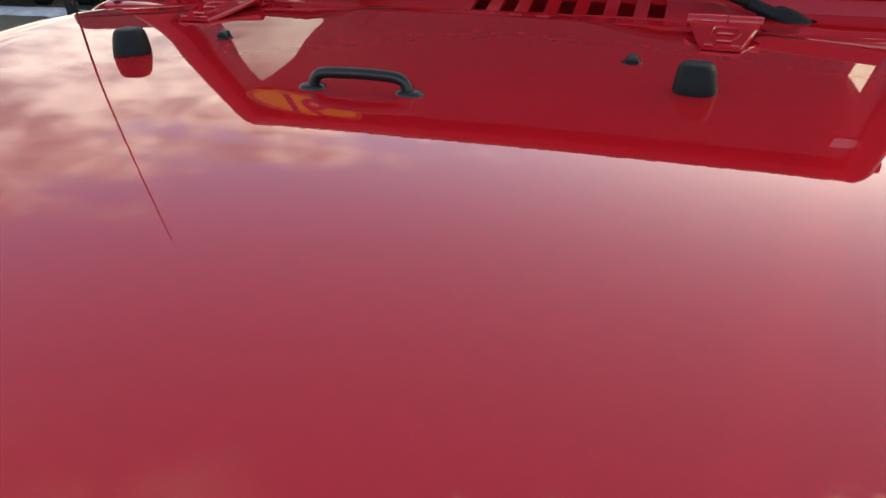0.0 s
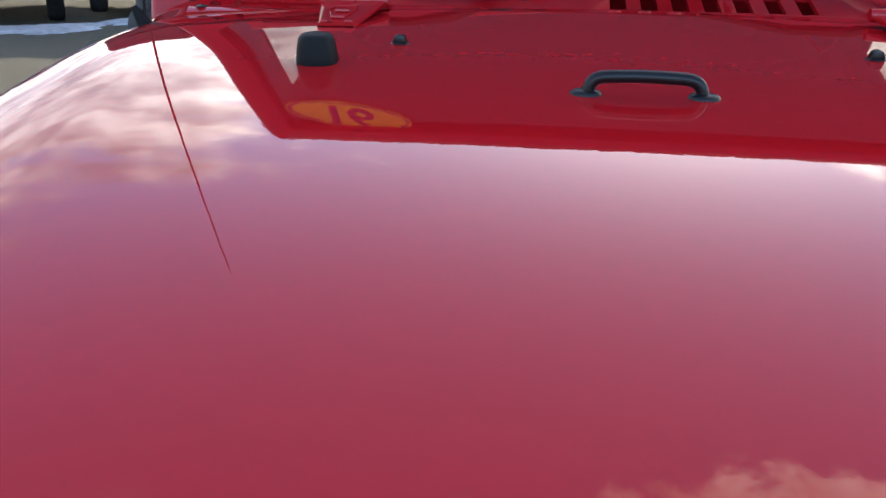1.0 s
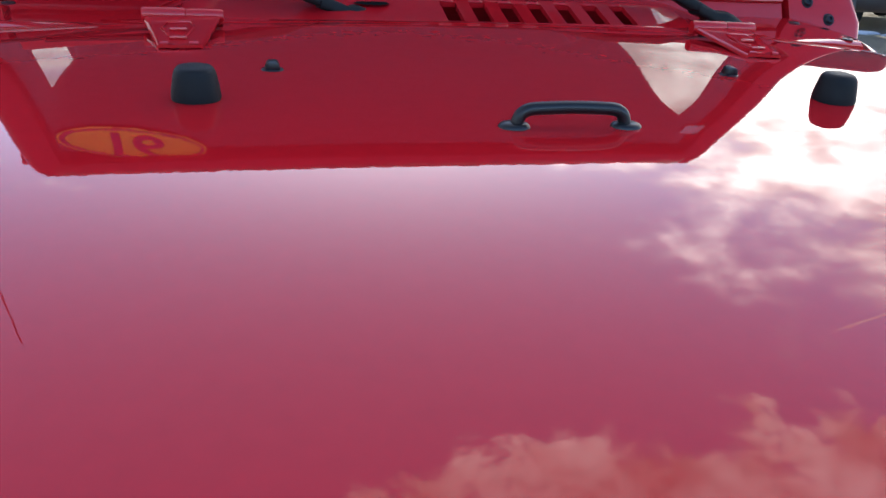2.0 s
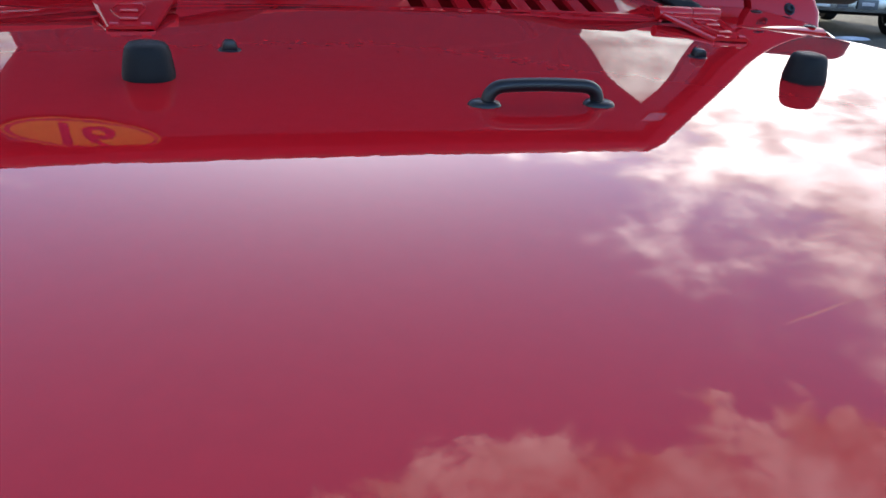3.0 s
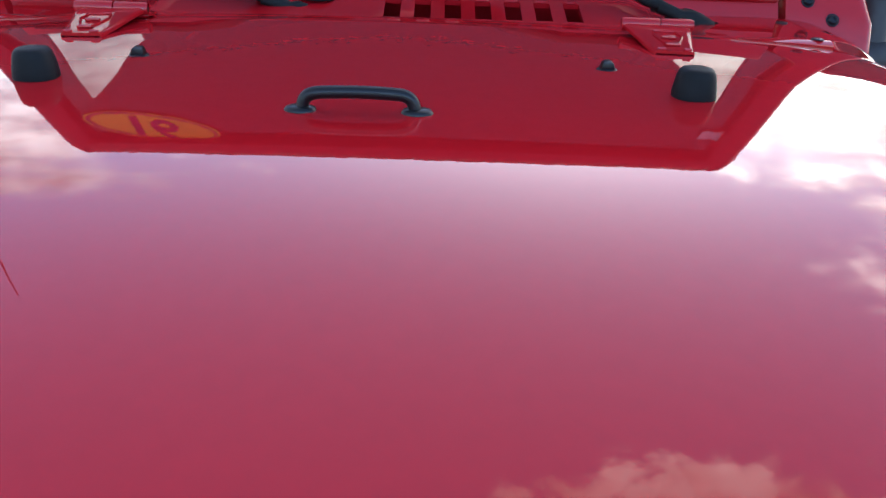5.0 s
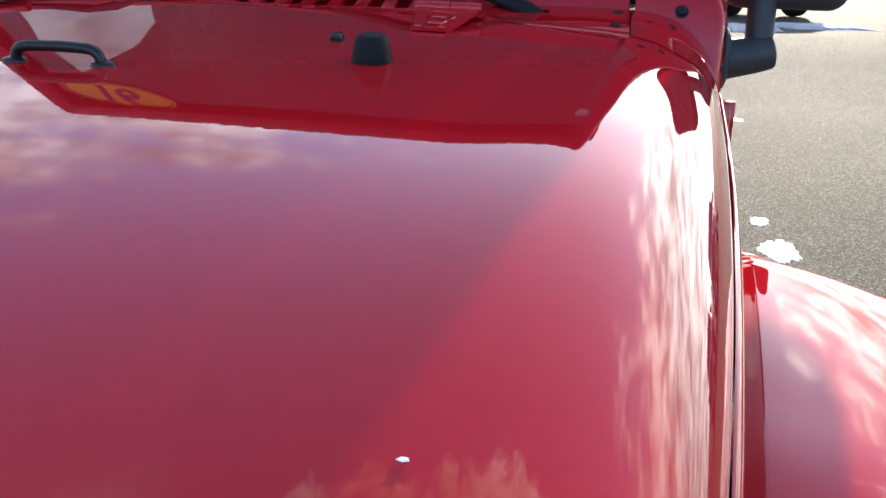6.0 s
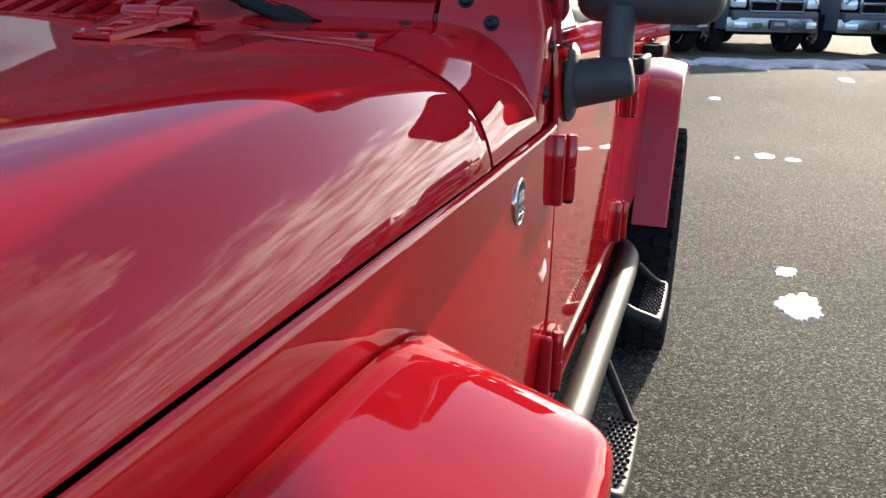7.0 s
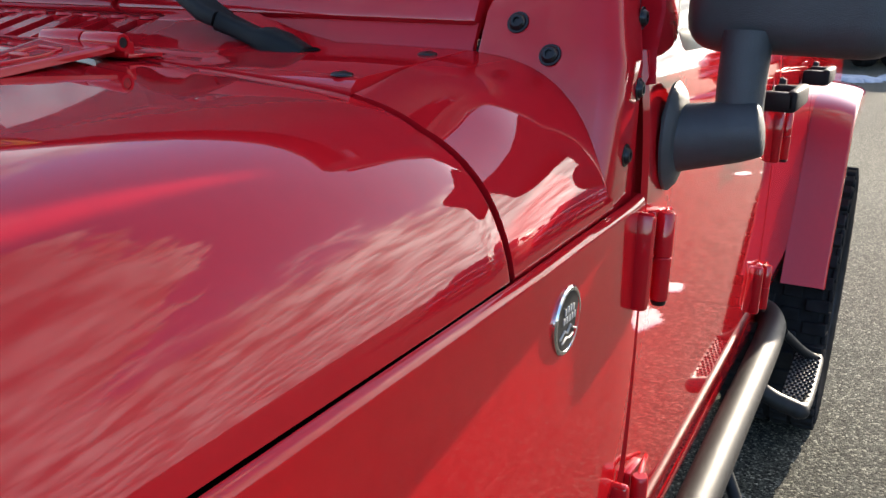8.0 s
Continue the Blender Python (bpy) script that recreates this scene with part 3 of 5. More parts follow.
def front_flare(path, s, outer=0.971, lip=0.045):
    """The wide front flare: a narrow gap along the body, a rising inner face, the flat top, a rounded shoulder and a lip."""
    bm, rings = bmesh.new(), []
    pts = smooth_path(path, 6)
    for i, q in enumerate(pts):
        d = pts[min(i + 1, len(pts) - 1)] - pts[max(i - 1, 0)]
        n = Vector((-d.y, d.x)).normalized()
        inner = side_x(q.x) + 0.0045
        wide = outer - q.z - inner
        g = max(0.12, 1 - q.z / 0.2)                  # the section flattens as the flare narrows at its tail
        rw, rh, r = min(0.020, 0.3 * wide), 0.007 * max(0.3, g), 0.021 * max(0.4, g)
        lift = 0.016 * max(0.5, g)                    # the top falls outwards
        sec = [(0, rh + 0.03 * g), (0, rh + 0.003 * g), (0.04 * rw, rh), (0.12 * rw, 0.93 * rh), (0.35 * rw, 0.67 * rh), (0.6 * rw, 0.36 * rh), (0.78 * rw, 0.14 * rh), (0.9 * rw, 0.035 * rh), (rw, 0.0)]
        sec = [(x, f - lift) for x, f in sec]
        sec += [(rw + (wide - r - rw) * t, g * (0.001 + 0.0175 * t ** 2.2) - lift * (1 - t)) for t in (0.12, 0.28, 0.45, 0.6, 0.74, 0.87, 0.96)]
        for a in spread(8, 84, 7):
            a = radians(a)
            sec.append((wide - r + r * math.sin(a), 0.0185 * g + r * (1 - math.cos(a))))
        sec += [(wide, 0.055 * g), (wide - 0.004 * g, (0.05 + lip) * g), (wide - 0.012 * g, (0.054 + lip) * g), (wide - 0.3 * wide, (0.052 + lip) * g)]
        rings.append([bm.verts.new((s * (inner + x), q.x - n.x * f, q.y - n.y * f)) for x, f in sec])
    for a, b in zip(rings, rings[1:]):
        for k in range(len(a) - 1):
            bm.faces.new((a[k], a[k + 1], b[k + 1], b[k]))
    bmesh.ops.recalc_face_normals(bm, faces=bm.faces)
    return bm


for s in (-1, 1):
    part("front_flare", front_flare(FRONT_FLARE, s), PAINT, car, "wide glossy red front flare", angle=60)
    part("rear_flare", flare(REAR_FLARE, flare_section(0.912, 0.803), s, 0.012), PAINT, car, "red rear flare", angle=60)


# doors, hinges, handles
def door_profile(k, low=0.56, high=1.222):
    """Section of a door skin below the window: k 0 at the sill, 1 at the belt."""
    z = low + (high - low) * k
    x = 0.8 + 0.006 * math.sin(math.pi * min(1, k * 1.15)) - 0.03 * max(0.0, 0.12 - k) / 0.12 * 0.5
    if z > 1.10:
        x -= 0.012 * ((z - 1.10) / 0.12) ** 2
    return x, z


def hinge(parent, s, y, z, tall=0.095):
    """A pressed leaf ahead of the door gap, a split knuckle, and an arm with two raised ribs on the door."""
    x = 0.806
    part("hinge_leaf", rbox((0.022, 0.015, tall + 0.008), (s * (x + 0.003), y - 0.031, z), 0.006), PAINT, parent)
    at = pose(s * (x + 0.016), y + 0.004, z)
    half = tall / 2
    part("hinge_knuckle", lathe([(0.0, half), (0.0078, half), (0.0096, half - 0.003), (0.0096, 0.0012), (0.0086, 0.0002), (0.0, 0.0)], 20, at), PAINT, parent)
    part("hinge_knuckle", lathe([(0.0, 0.0), (0.0086, -0.0002), (0.0096, -0.0014), (0.0096, 0.002 - half), (0.0088, -half), (0.0, -half)], 20, at), PAINT, parent)
    part("hinge_pin", lathe([(0, -half - 0.006), (0.0070, -half - 0.0055), (0.0088, -half - 0.001), (0.0, -half)], 16, at), BOLT, parent)
    way = frame_to((0, s, 0), (0, 0, 1), (s * 0.802, y + 0.004, z)) if s > 0 else frame_to((0, 1, 0), (0, 0, -1), (s * 0.802, y + 0.004, z))
    arm = plate([(0.0, 0.046), (0.052, 0.040), (0.080, 0.026), (0.080, 0.004), (0.052, -0.006), (0.0, -0.006)] if s > 0 else [(0.0, 0.006), (0.052, 0.006), (0.080, -0.004), (0.080, -0.026), (0.052, -0.040), (0.0, -0.046)], 0.009, way, 0.002)
    hinge_arm = part("hinge_arm", arm, PAINT, parent)
    for za, zb in ((0.048, 0.032), (0.000, 0.006)):
        part("hinge_rib", tube([(s * (x + 0.014), y + 0.008, z + za - 0.004), (s * (x + 0.012), y + 0.024, z + za - 0.004), (s * (x + 0.008), y + 0.052, z + (za + zb) / 2), (s * (x + 0.004), y + 0.080, z + zb)], lambda t: 0.0040 - 0.0012 * t, 10, 5), PAINT, hinge_arm)
    part("hinge_bolt", lathe([(0, 0.005), (0.005, 0.005), (0.0068, 0.0025), (0.0072, 0)], 14, frame_to((0, s, 0), (0, 0, 1), (s * 0.8110, y + 0.042, z + 0.020))), PAINT, hinge_arm)


def door(name, s, y0, y1, label):
    zs = spread(0.0, 1.0, 22)
    bm = sheet(lambda y, k: Vector((s * door_profile(k)[0], y, door_profile(k)[1])), [y0, y0 + 0.004] + spread(y0 + 0.02, y1 - 0.02, 14) + [y1 - 0.004, y1], zs)
    for v in bm.verts:
        if abs(v.co.y - y0) < 1e-5 or abs(v.co.y - y1) < 1e-5:
            v.co.x -= s * 0.006
    bmesh.ops.recalc_face_normals(bm, faces=bm.faces)
    bmesh.ops.solidify(bm, geom=bm.faces[:], thickness=0.02)
    return part(name, bm, SIDE_PAINT, car, label, angle=45)


RAKE = radians(24.8)


def pane_at(x, h, d=0.0):
    """A point of the windscreen's plane: x across, h up along it, d out to the front."""
    return Vector((x, 0.338 + h * math.sin(RAKE) - d * math.cos(RAKE), 1.212 + h * math.cos(RAKE) + d * math.sin(RAKE)))


def tumble(z):
    """How far the cabin's sides lean in above the belt."""
    return 0.79 - 0.155 * max(0.0, z - 1.2)


def bar(a, b, wide, deep, mat, name, parent, label="", bevel=0.008):
    """A straight box-section member from a to b."""
    a, b = Vector(a), Vector(b)
    d = b - a
    m = frame_to(d, Vector((0, 0, 1)) if abs(d.normalized().z) < 0.95 else Vector((1, 0, 0)), (a + b) / 2)
    return part(name, rbox((d.length, wide, deep), (0, 0, 0), bevel, m=m), mat, parent, label)


WS_TOP = 0.626
for s in (-1, 1):
    fd = door("front_door", s, DOOR_Y + 0.003, DOOR_MID - 0.003, "glossy red front door with raised hinges")
    hinge(fd, s, DOOR_Y + 0.010, 1.015)
    hinge(fd, s, DOOR_Y + 0.010, 0.710)
    rd = door("rear_door", s, DOOR_MID + 0.003, DOOR_END, "glossy red rear door")
    hinge(rd, s, DOOR_MID + 0.012, 1.02)
    hinge(rd, s, DOOR_MID + 0.012, 0.702)
    # window frames above the belt
    def on_side(y, z, inset=0.0):
        return (s * (tumble(z) - inset), y, z)
    top_z_door = 1.715
    a_top = pane_at(0, WS_TOP - 0.03).y + 0.04
    lean = frame_to((0, 1, 0), (-0.155 * s, 0, 1), (s * 0.799, 0, 1.2))
    if s < 0:
        lean = lean @ Matrix.Diagonal((1, 1, -1, 1))
    slope = (a_top + 0.07 - 0.47) / 0.52
    post = [(0.4125, -0.010), (0.560, -0.010), (0.556, 0.012), (0.530, 0.022), (0.512, 0.040)] + [(0.512 + slope * (v - 0.04), v) for v in (0.2, 0.40, 0.53)] + [(0.44 + slope * 0.53, 0.53), (0.44 + slope * 0.06, 0.06), (0.422, 0.02)]
    part("window_post", plate(post, -0.026, lean, 0.0), PAINT, fd)
    bar(on_side(0.528, 1.238, 0.006), on_side(0.528 + slope * 0.48, top_z_door - 0.02, 0.006), 0.022, 0.024, SEAL, "window_seal", fd, "grey window seal", 0.006)
    bar(on_side(DOOR_MID - 0.03, 1.215), on_side(DOOR_MID - 0.06, top_z_door), 0.05, 0.04, PAINT, "window_post", fd)
    bar(on_side(a_top - 0.01, top_z_door), on_side(DOOR_MID - 0.04, top_z_door - 0.02), 0.04, 0.075, PAINT, "window_rail", fd)
    bar(on_side(0.53, 1.226, 0.008), on_side(DOOR_MID - 0.03, 1.226, 0.008), 0.024, 0.03, SEAL, "window_seal", fd, "grey window seal", 0.006)
    bar(on_side(DOOR_MID + 0.03, 1.215), on_side(DOOR_MID + 0.03, top_z_door), 0.05, 0.04, PAINT, "window_post", rd)
    bar(on_side(DOOR_END - 0.02, 1.215), on_side(DOOR_END - 0.06, top_z_door), 0.05, 0.04, PAINT, "window_post", rd)
    bar(on_side(DOOR_MID, top_z_door), on_side(DOOR_END - 0.04, top_z_door), 0.04, 0.045, PAINT, "window_rail", rd)
    for par, ya, yb, yc in ((fd, 0.47, a_top + 0.02, DOOR_MID - 0.05), (rd, DOOR_MID + 0.05, DOOR_MID + 0.05, DOOR_END - 0.05)):
        bm = bmesh.new()
        bm.faces.new([bm.verts.new(on_side(y, z, 0.012)) for y, z in ((ya, 1.23), (yb, 1.72), (yc, 1.72), (yc, 1.23))])
        if par is fd:
            part("window_pane", bm, TINTED, par, "lightly tinted side window")
        else:
            part("window_pane", bm, PRIVACY, par, "dark tinted side window")
    # pull handle: a black paddle grip in a red recess
    for par, y in ((fd, DOOR_MID - 0.16), (rd, DOOR_END - 0.2)):
        part("door_handle", joined(rbox((0.018, 0.176, 0.036), (s * 0.852, y, 1.112), 0.006), rbox((0.056, 0.024, 0.034), (s * 0.830, y - 0.076, 1.110), 0.006), rbox((0.056, 0.024, 0.034), (s * 0.830, y + 0.076, 1.110), 0.006)), BLACK, par, "black box-section door handle")
        part("lock_button", lathe([(0, 0.012), (0.010, 0.012), (0.013, 0.006), (0.013, 0)], 18, frame_to((0, s, 0), (0, 0, 1), (s * 0.806, y + 0.105, 1.125))), BLACK, par)

# body behind the doors, sills, tail
for s in (-1, 1):
    bm = sheet(lambda y, k: Vector((s * door_profile(k)[0], y, door_profile(k)[1])), spread(DOOR_END + 0.004, 3.08, 30), spread(0, 1, 24))
    gone = [f for f in bm.faces if math.hypot(f.calc_center_median().y - REAR_AXLE, f.calc_center_median().z - 0.46) < 0.47]
    bmesh.ops.delete(bm, geom=gone, context="FACES")
    part("quarter_panel", bm, SIDE_PAINT, car, angle=60)
    part("sill", rbox((0.06, 1.85, 0.075), (s * 0.745, 1.02, 0.515), 0.02), PAINT, car, "red sill below the doors")
    part("wheel_housing", rbox((0.3, 1.0, 0.5), (s * 0.56, REAR_AXLE, 0.62), 0.03), GAP, car)
    part("wheel_housing", rbox((0.06, 0.9, 0.3), (s * 0.70, FRONT_AXLE, 0.80), 0.02), GAP, car)
part("tail", rbox((1.56, 0.06, 0.68), (0, 3.06, 0.89), 0.02), PAINT, car)
part("nose_panel", rbox((1.30, 0.05, 0.52), (0, -1.03, 0.76), 0.02), PAINT, car)
part("floor_pan", rbox((1.5, 4.0, 0.06), (0, 1.05, 0.52), 0.01), GAP, car)

# ---- windscreen frame ----
UPWAY = pane_at(0, 1) - pane_at(0, 0)
ws_frame = part("windshield_frame", rbox((1.36, 0.060, 0.045), (0, 0, 0), 0.012, m=frame_to((1, 0, 0), UPWAY, pane_at(0, 0.571, -0.016))), PAINT, car, "red windshield frame")
for xa, xb in ((-0.631, 0.121), (0.131, 0.631)):
    part("lower_rail", rbox((xb - xa, 0.074, 0.05), (0, 0, 0), 0.006, m=frame_to((1, 0, 0), UPWAY, pane_at((xa + xb) / 2, 0.071, -0.023))), PAINT, ws_frame)
part("frame_apron", rbox((1.262, 0.075, 0.010), (0, 0, 0), 0.003, m=frame_to((1, 0, 0), UPWAY, pane_at(0, 0.018, -0.012))), PAINT, ws_frame)


def pillar_out(h):
    return 0.789 if h < 0.0 else 0.789 - 0.054 * min(1, h / 0.22) - 0.010 * max(0.0, (h - 0.22) / 0.39)


def pillar_in(h):
    if h < 0.05:
        return 0.640
    t = min(1.0, (h - 0.05) / 0.07)
    return 0.640 + (pillar_out(h) - 0.064 - 0.640) * t * t * (3 - 2 * t)


for s in (-1, 1):
    bm = bmesh.new()
    rings = []
    for h in [-0.155, -0.1, -0.05, 0.0] + spread(0.02, 0.12, 8) + spread(0.16, 0.55, 8) + [0.580, 0.594, 0.602]:
        o, i, r = pillar_out(h), pillar_in(h), 0.022
        if h > 0.56:
            o -= 0.012 * ((h - 0.56) / 0.037) ** 2
        back = 0.062 - (0.0 if h >= 0 else 0.45 * h * math.sin(RAKE))
        ring = [(i, back), (i, 0.002), (i + 0.003, 0.0)]
        ring += [(o - r + r * math.sin(a), r - r * math.cos(a)) for a in (radians(b) for b in spread(0, 90, 6))]
        ring += [(o, back)]
        vs = []
        for x, d in ring:
            p = pane_at(s * x, h, 0)
            if h < 0:
                p.y = 0.338 + 0.45 * h * math.sin(RAKE)
            vs.append(bm.verts.new((p.x, p.y + d, p.z)))
        rings.append(vs)
    for a, b in zip(rings, rings[1:]):
        for k in range(len(a)):
            bm.faces.new((a[k], a[(k + 1) % len(a)], b[(k + 1) % len(a)], b[k]))
    bm.faces.new(rings[-1])
    bm.faces.new(rings[0][::-1])
    pillar = part("windshield_pillar", bm, PAINT, car, "red pillar with black bolts", angle=50)
    head = [(0.0, 0.0028), (0.0034, 0.0028), (0.0037, 0.0050), (0.0060, 0.0050), (0.0084, 0.0025), (0.0088, 0.0)]
    ring_p = [(0.0088, 0.0010), (0.0108, 0.0010), (0.0112, 0.0)]
    for x, h in ((0.676, 0.036), (0.716, 0.005)):
        m = frame_to((s, 0, 0), (pane_at(0, 1) - pane_at(0, 0)) * s, pane_at(s * x, h, 0.0005))
        part("bolt", joined(lathe(head, 20, m), lathe(ring_p, 20, m)), BOLT, pillar, "black button-head bolt")
    for y, z in ((0.366, 1.125), (0.392, 1.186), (0.422, 1.252)):
        hh = max(0.0, (z - 1.212) / math.cos(RAKE))
        m = frame_to((0, s, 0), (0, 0, 1), (s * (pillar_out(hh) + 0.0005), y, z))
        part("bolt", joined(lathe(head, 20, m), lathe(ring_p, 20, m)), BOLT, pillar, "black button-head bolt")
bm = bmesh.new()
bm.faces.new([bm.verts.new(pane_at(x, h, -0.022)) for x, h in ((-0.715, 0.085), (0.715, 0.085), (0.66, 0.575), (-0.66, 0.575))])
part("windshield_glass", bm, GLASS, ws_frame, "clear windshield glass")

for s in (-1, 1):
    p0, p1 = pane_at(s * 0.682, 0.09, -0.07), pane_at(s * 0.670, 0.57, -0.07)
    part("pillar_trim", rbox(((p1 - p0).length, 0.075, 0.02), (0, 0, 0), 0.006, m=frame_to(p1 - p0, (s, 0, 0), (p0 + p1) / 2)), DASH, ws_frame, "dark inner pillar trim")
# stickers inside the glass
def sticker_frame(x, h, turn):
    return frame_to((1, 0, 0), pane_at(0, 1) - pane_at(0, 0), pane_at(x, h, -0.018)) @ pose(0, 0, 0, 0, 0, turn)


def oval(rx, ry, n=48):
    return [(rx * math.cos(2 * math.pi * k / n), ry * math.sin(2 * math.pi * k / n)) for k in range(n)]


m = sticker_frame(-0.519, 0.484, 17)
sticker = part("oval_sticker", plate(oval(0.139, 0.065), 0.0008, m), ORANGE, car, "orange oval dealer sticker with a maroon rim")
bm = bmesh.new()
o1, o2 = oval(0.134, 0.061), oval(0.126, 0.054)
a = [bm.verts.new((x, y, 0.0014)) for x, y in o1]
b = [bm.verts.new((x + 0.002, y, 0.0014)) for x, y in o2]
for k in range(48):
    bm.faces.new((a[k], a[(k + 1) % 48], b[(k + 1) % 48], b[k]))
bmesh.ops.transform(bm, matrix=m, verts=bm.verts)
part("sticker_rim", bm, MAROON, sticker)
cu = bpy.data.curves.new("sticker_digits", "FONT")
cu.body, cu.size, cu.align_x, cu.align_y, cu.extrude, cu.shear = "16", 0.128, "CENTER", "CENTER", 0.0002, 0.25
cu.offset, cu.space_character = 0.0022, 0.92
cu.materials.append(MAROON)
digits = new("sticker_digits", cu)
digits.parent, digits.matrix_world = sticker, m @ pose(-0.012, 0, 0.0018)
part("pale_sticker", plate([(-0.022, -0.02), (0.022, -0.02), (0.022, 0.02), (-0.022, 0.02)], 0.0008, sticker_frame(0.642, 0.436, 4)), PALE, ws_frame, "small pale square sticker")

# ---- wipers ----
def loft(stations, seg=4):
    """A bar with a rounded oblong section through (centre, width, height) stations; its width lies level."""
    bm, rings = bmesh.new(), []
    pts = [Vector(p) for p, w, h in stations]
    for i, (p, w, h) in enumerate(stations):
        d = (pts[min(i + 1, len(pts) - 1)] - pts[max(i - 1, 0)]).normalized()
        side = d.cross(Vector((0, 0, 1))).normalized()
        top, r = side.cross(d), 0.32 * min(w, h)
        ring = []
        for qx, qy, a0 in ((1, 1, 0), (-1, 1, 90), (-1, -1, 180), (1, -1, 270)):
            for k in range(seg):
                a = radians(a0 + 90 * k / (seg - 1))
                ring.append(bm.verts.new(Vector(p) + side * (qx * (w / 2 - r) + r * math.cos(a)) + top * (qy * (h / 2 - r) + r * math.sin(a))))
        rings.append(ring)
    for a, b in zip(rings, rings[1:]):
        for k in range(len(a)):
            bm.faces.new((a[k], a[(k + 1) % len(a)], b[(k + 1) % len(a)], b[k]))
    bm.faces.new(rings[0][::-1])
    bm.faces.new(rings[-1])
    return bm


for shift, back, low in ((0.0, 0.0, 0.005), (-0.592, -0.016, 0.010)):
    def arm_at(x, y, z):
        return (x + shift - 0.008, y + back, z - low)
    wiper = part("wiper", loft([(arm_at(0.497, 0.262, 1.204), 0.024, 0.016), (arm_at(0.494, 0.260, 1.209), 0.036, 0.028), (arm_at(0.474, 0.256, 1.218), 0.038, 0.032), (arm_at(0.457, 0.251, 1.226), 0.036, 0.027),
                                (arm_at(0.448, 0.249, 1.228), 0.026, 0.018), (arm_at(0.425, 0.245, 1.237), 0.026, 0.018), (arm_at(0.409, 0.242, 1.243), 0.028, 0.020)]), BLACK, car, "black wiper arm with a capped pivot")
    part("wiper_bar", loft([(arm_at(0.410, 0.242, 1.2445), 0.033, 0.016), (arm_at(0.395, 0.241, 1.250), 0.034, 0.018), (arm_at(0.36, 0.248, 1.268), 0.032, 0.016), (arm_at(0.28, 0.278, 1.285), 0.026, 0.012), (arm_at(0.02, 0.335, 1.276), 0.016, 0.010)]), BLACK, wiper)
    part("wiper_hole", lathe([(0, 0.0012), (0.019, 0.0012), (0.021, 0.0)], 24, slope_frame(0.479 + shift, 0.262 + back, plenum(0.479 + shift, 0.262 + back) + 0.0006) @ Matrix.Diagonal((1.25, 0.75, 1, 1))), GAP, wiper)
    part("wiper_blade", rbox((0.46, 0.012, 0.016), (0, 0, 0), 0.003, m=frame_to((-1, 0.0, 0.0), (0, 0, 1), arm_at(-0.02, 0.350, 1.272))), BLACK, wiper)

# ---- things fixed on the bonnet ----
for s in (-1, 1):
    m = slope_frame(s * 0.342, -0.207)
    prof = [(0, 0.0325), (0.012, 0.0322), (0.0172, 0.0308), (0.0200, 0.0275), (0.0218, 0.021), (0.0238, 0.009), (0.0245, 0.003), (0.0243, 0.0), (0.02, -0.001)]
    bm = lathe(prof, 28, m @ Matrix.Diagonal((0.94, 0.87, 0.96, 1)))
    for v in bm.verts:                                # squarish in plan
        q = m.inverted() @ v.co
        a = math.atan2(q.y, q.x)
        q *= 1 + 0.05 * (1 - math.cos(4 * a)) / 2 if q.z < 0.0318 else 1
        v.co = m @ Vector((q.x, q.y, (m.inverted() @ v.co).z))
    part("hood_bumper", bm, BLACK, hood, "black rubber stop block")
    m = slope_frame(s * 0.268, -0.108)
    fin = plate([(-0.0085, 0), (-0.0062, 0.0075), (-0.0035, 0.0095), (0.0040, 0.0095), (0.0066, 0.0070), (0.0085, 0)], 0.013, m @ frame_to((1, 0, 0), (0, 0, 1), (0, 0.0055, 0.0008)), 0.0016)
    part("washer_nozzle", joined(lathe([(0, 0.0015), (0.0105, 0.0015), (0.0120, 0.0)], 20, m @ Matrix.Diagonal((1.0, 0.80, 1, 1))), fin), BOLT, hood, "small black washer nozzle")
# hold-down loop
pts = [(-0.0535, 0, 0.002), (-0.0522, 0, 0.008), (-0.0485, 0, 0.0135), (-0.040, 0, 0.0170), (-0.020, 0, 0.0182), (0, 0, 0.0186), (0.020, 0, 0.0182), (0.040, 0, 0.0170), (0.0485, 0, 0.0135), (0.0522, 0, 0.008), (0.0535, 0, 0.002)]
m = slope_frame(0, -0.296)
bm = tube(pts, 0.0062, 14, 5)
bmesh.ops.transform(bm, matrix=m, verts=bm.verts)
loop = part("hood_loop", bm, BOLT, car, "black metal hold-down loop")
for x in (-0.0555, 0.0555):
    part("loop_foot", lathe([(0, 0.0045), (0.008, 0.0045), (0.0125, 0.0028), (0.0140, 0.0005), (0.014, -0.001)], 20, m @ pose(x, 0, 0) @ Matrix.Diagonal((1.1, 0.85, 1, 1))), BOLT, loop)

part("paint_chip", plate([(-0.003, -0.0015), (0.0005, -0.002), (0.0035, -0.0005), (0.0025, 0.0015), (-0.001, 0.001)], 0.0006, slope_frame(0.534, -0.828, 0.0003)), SNOW, hood, "small white speck on the paint")

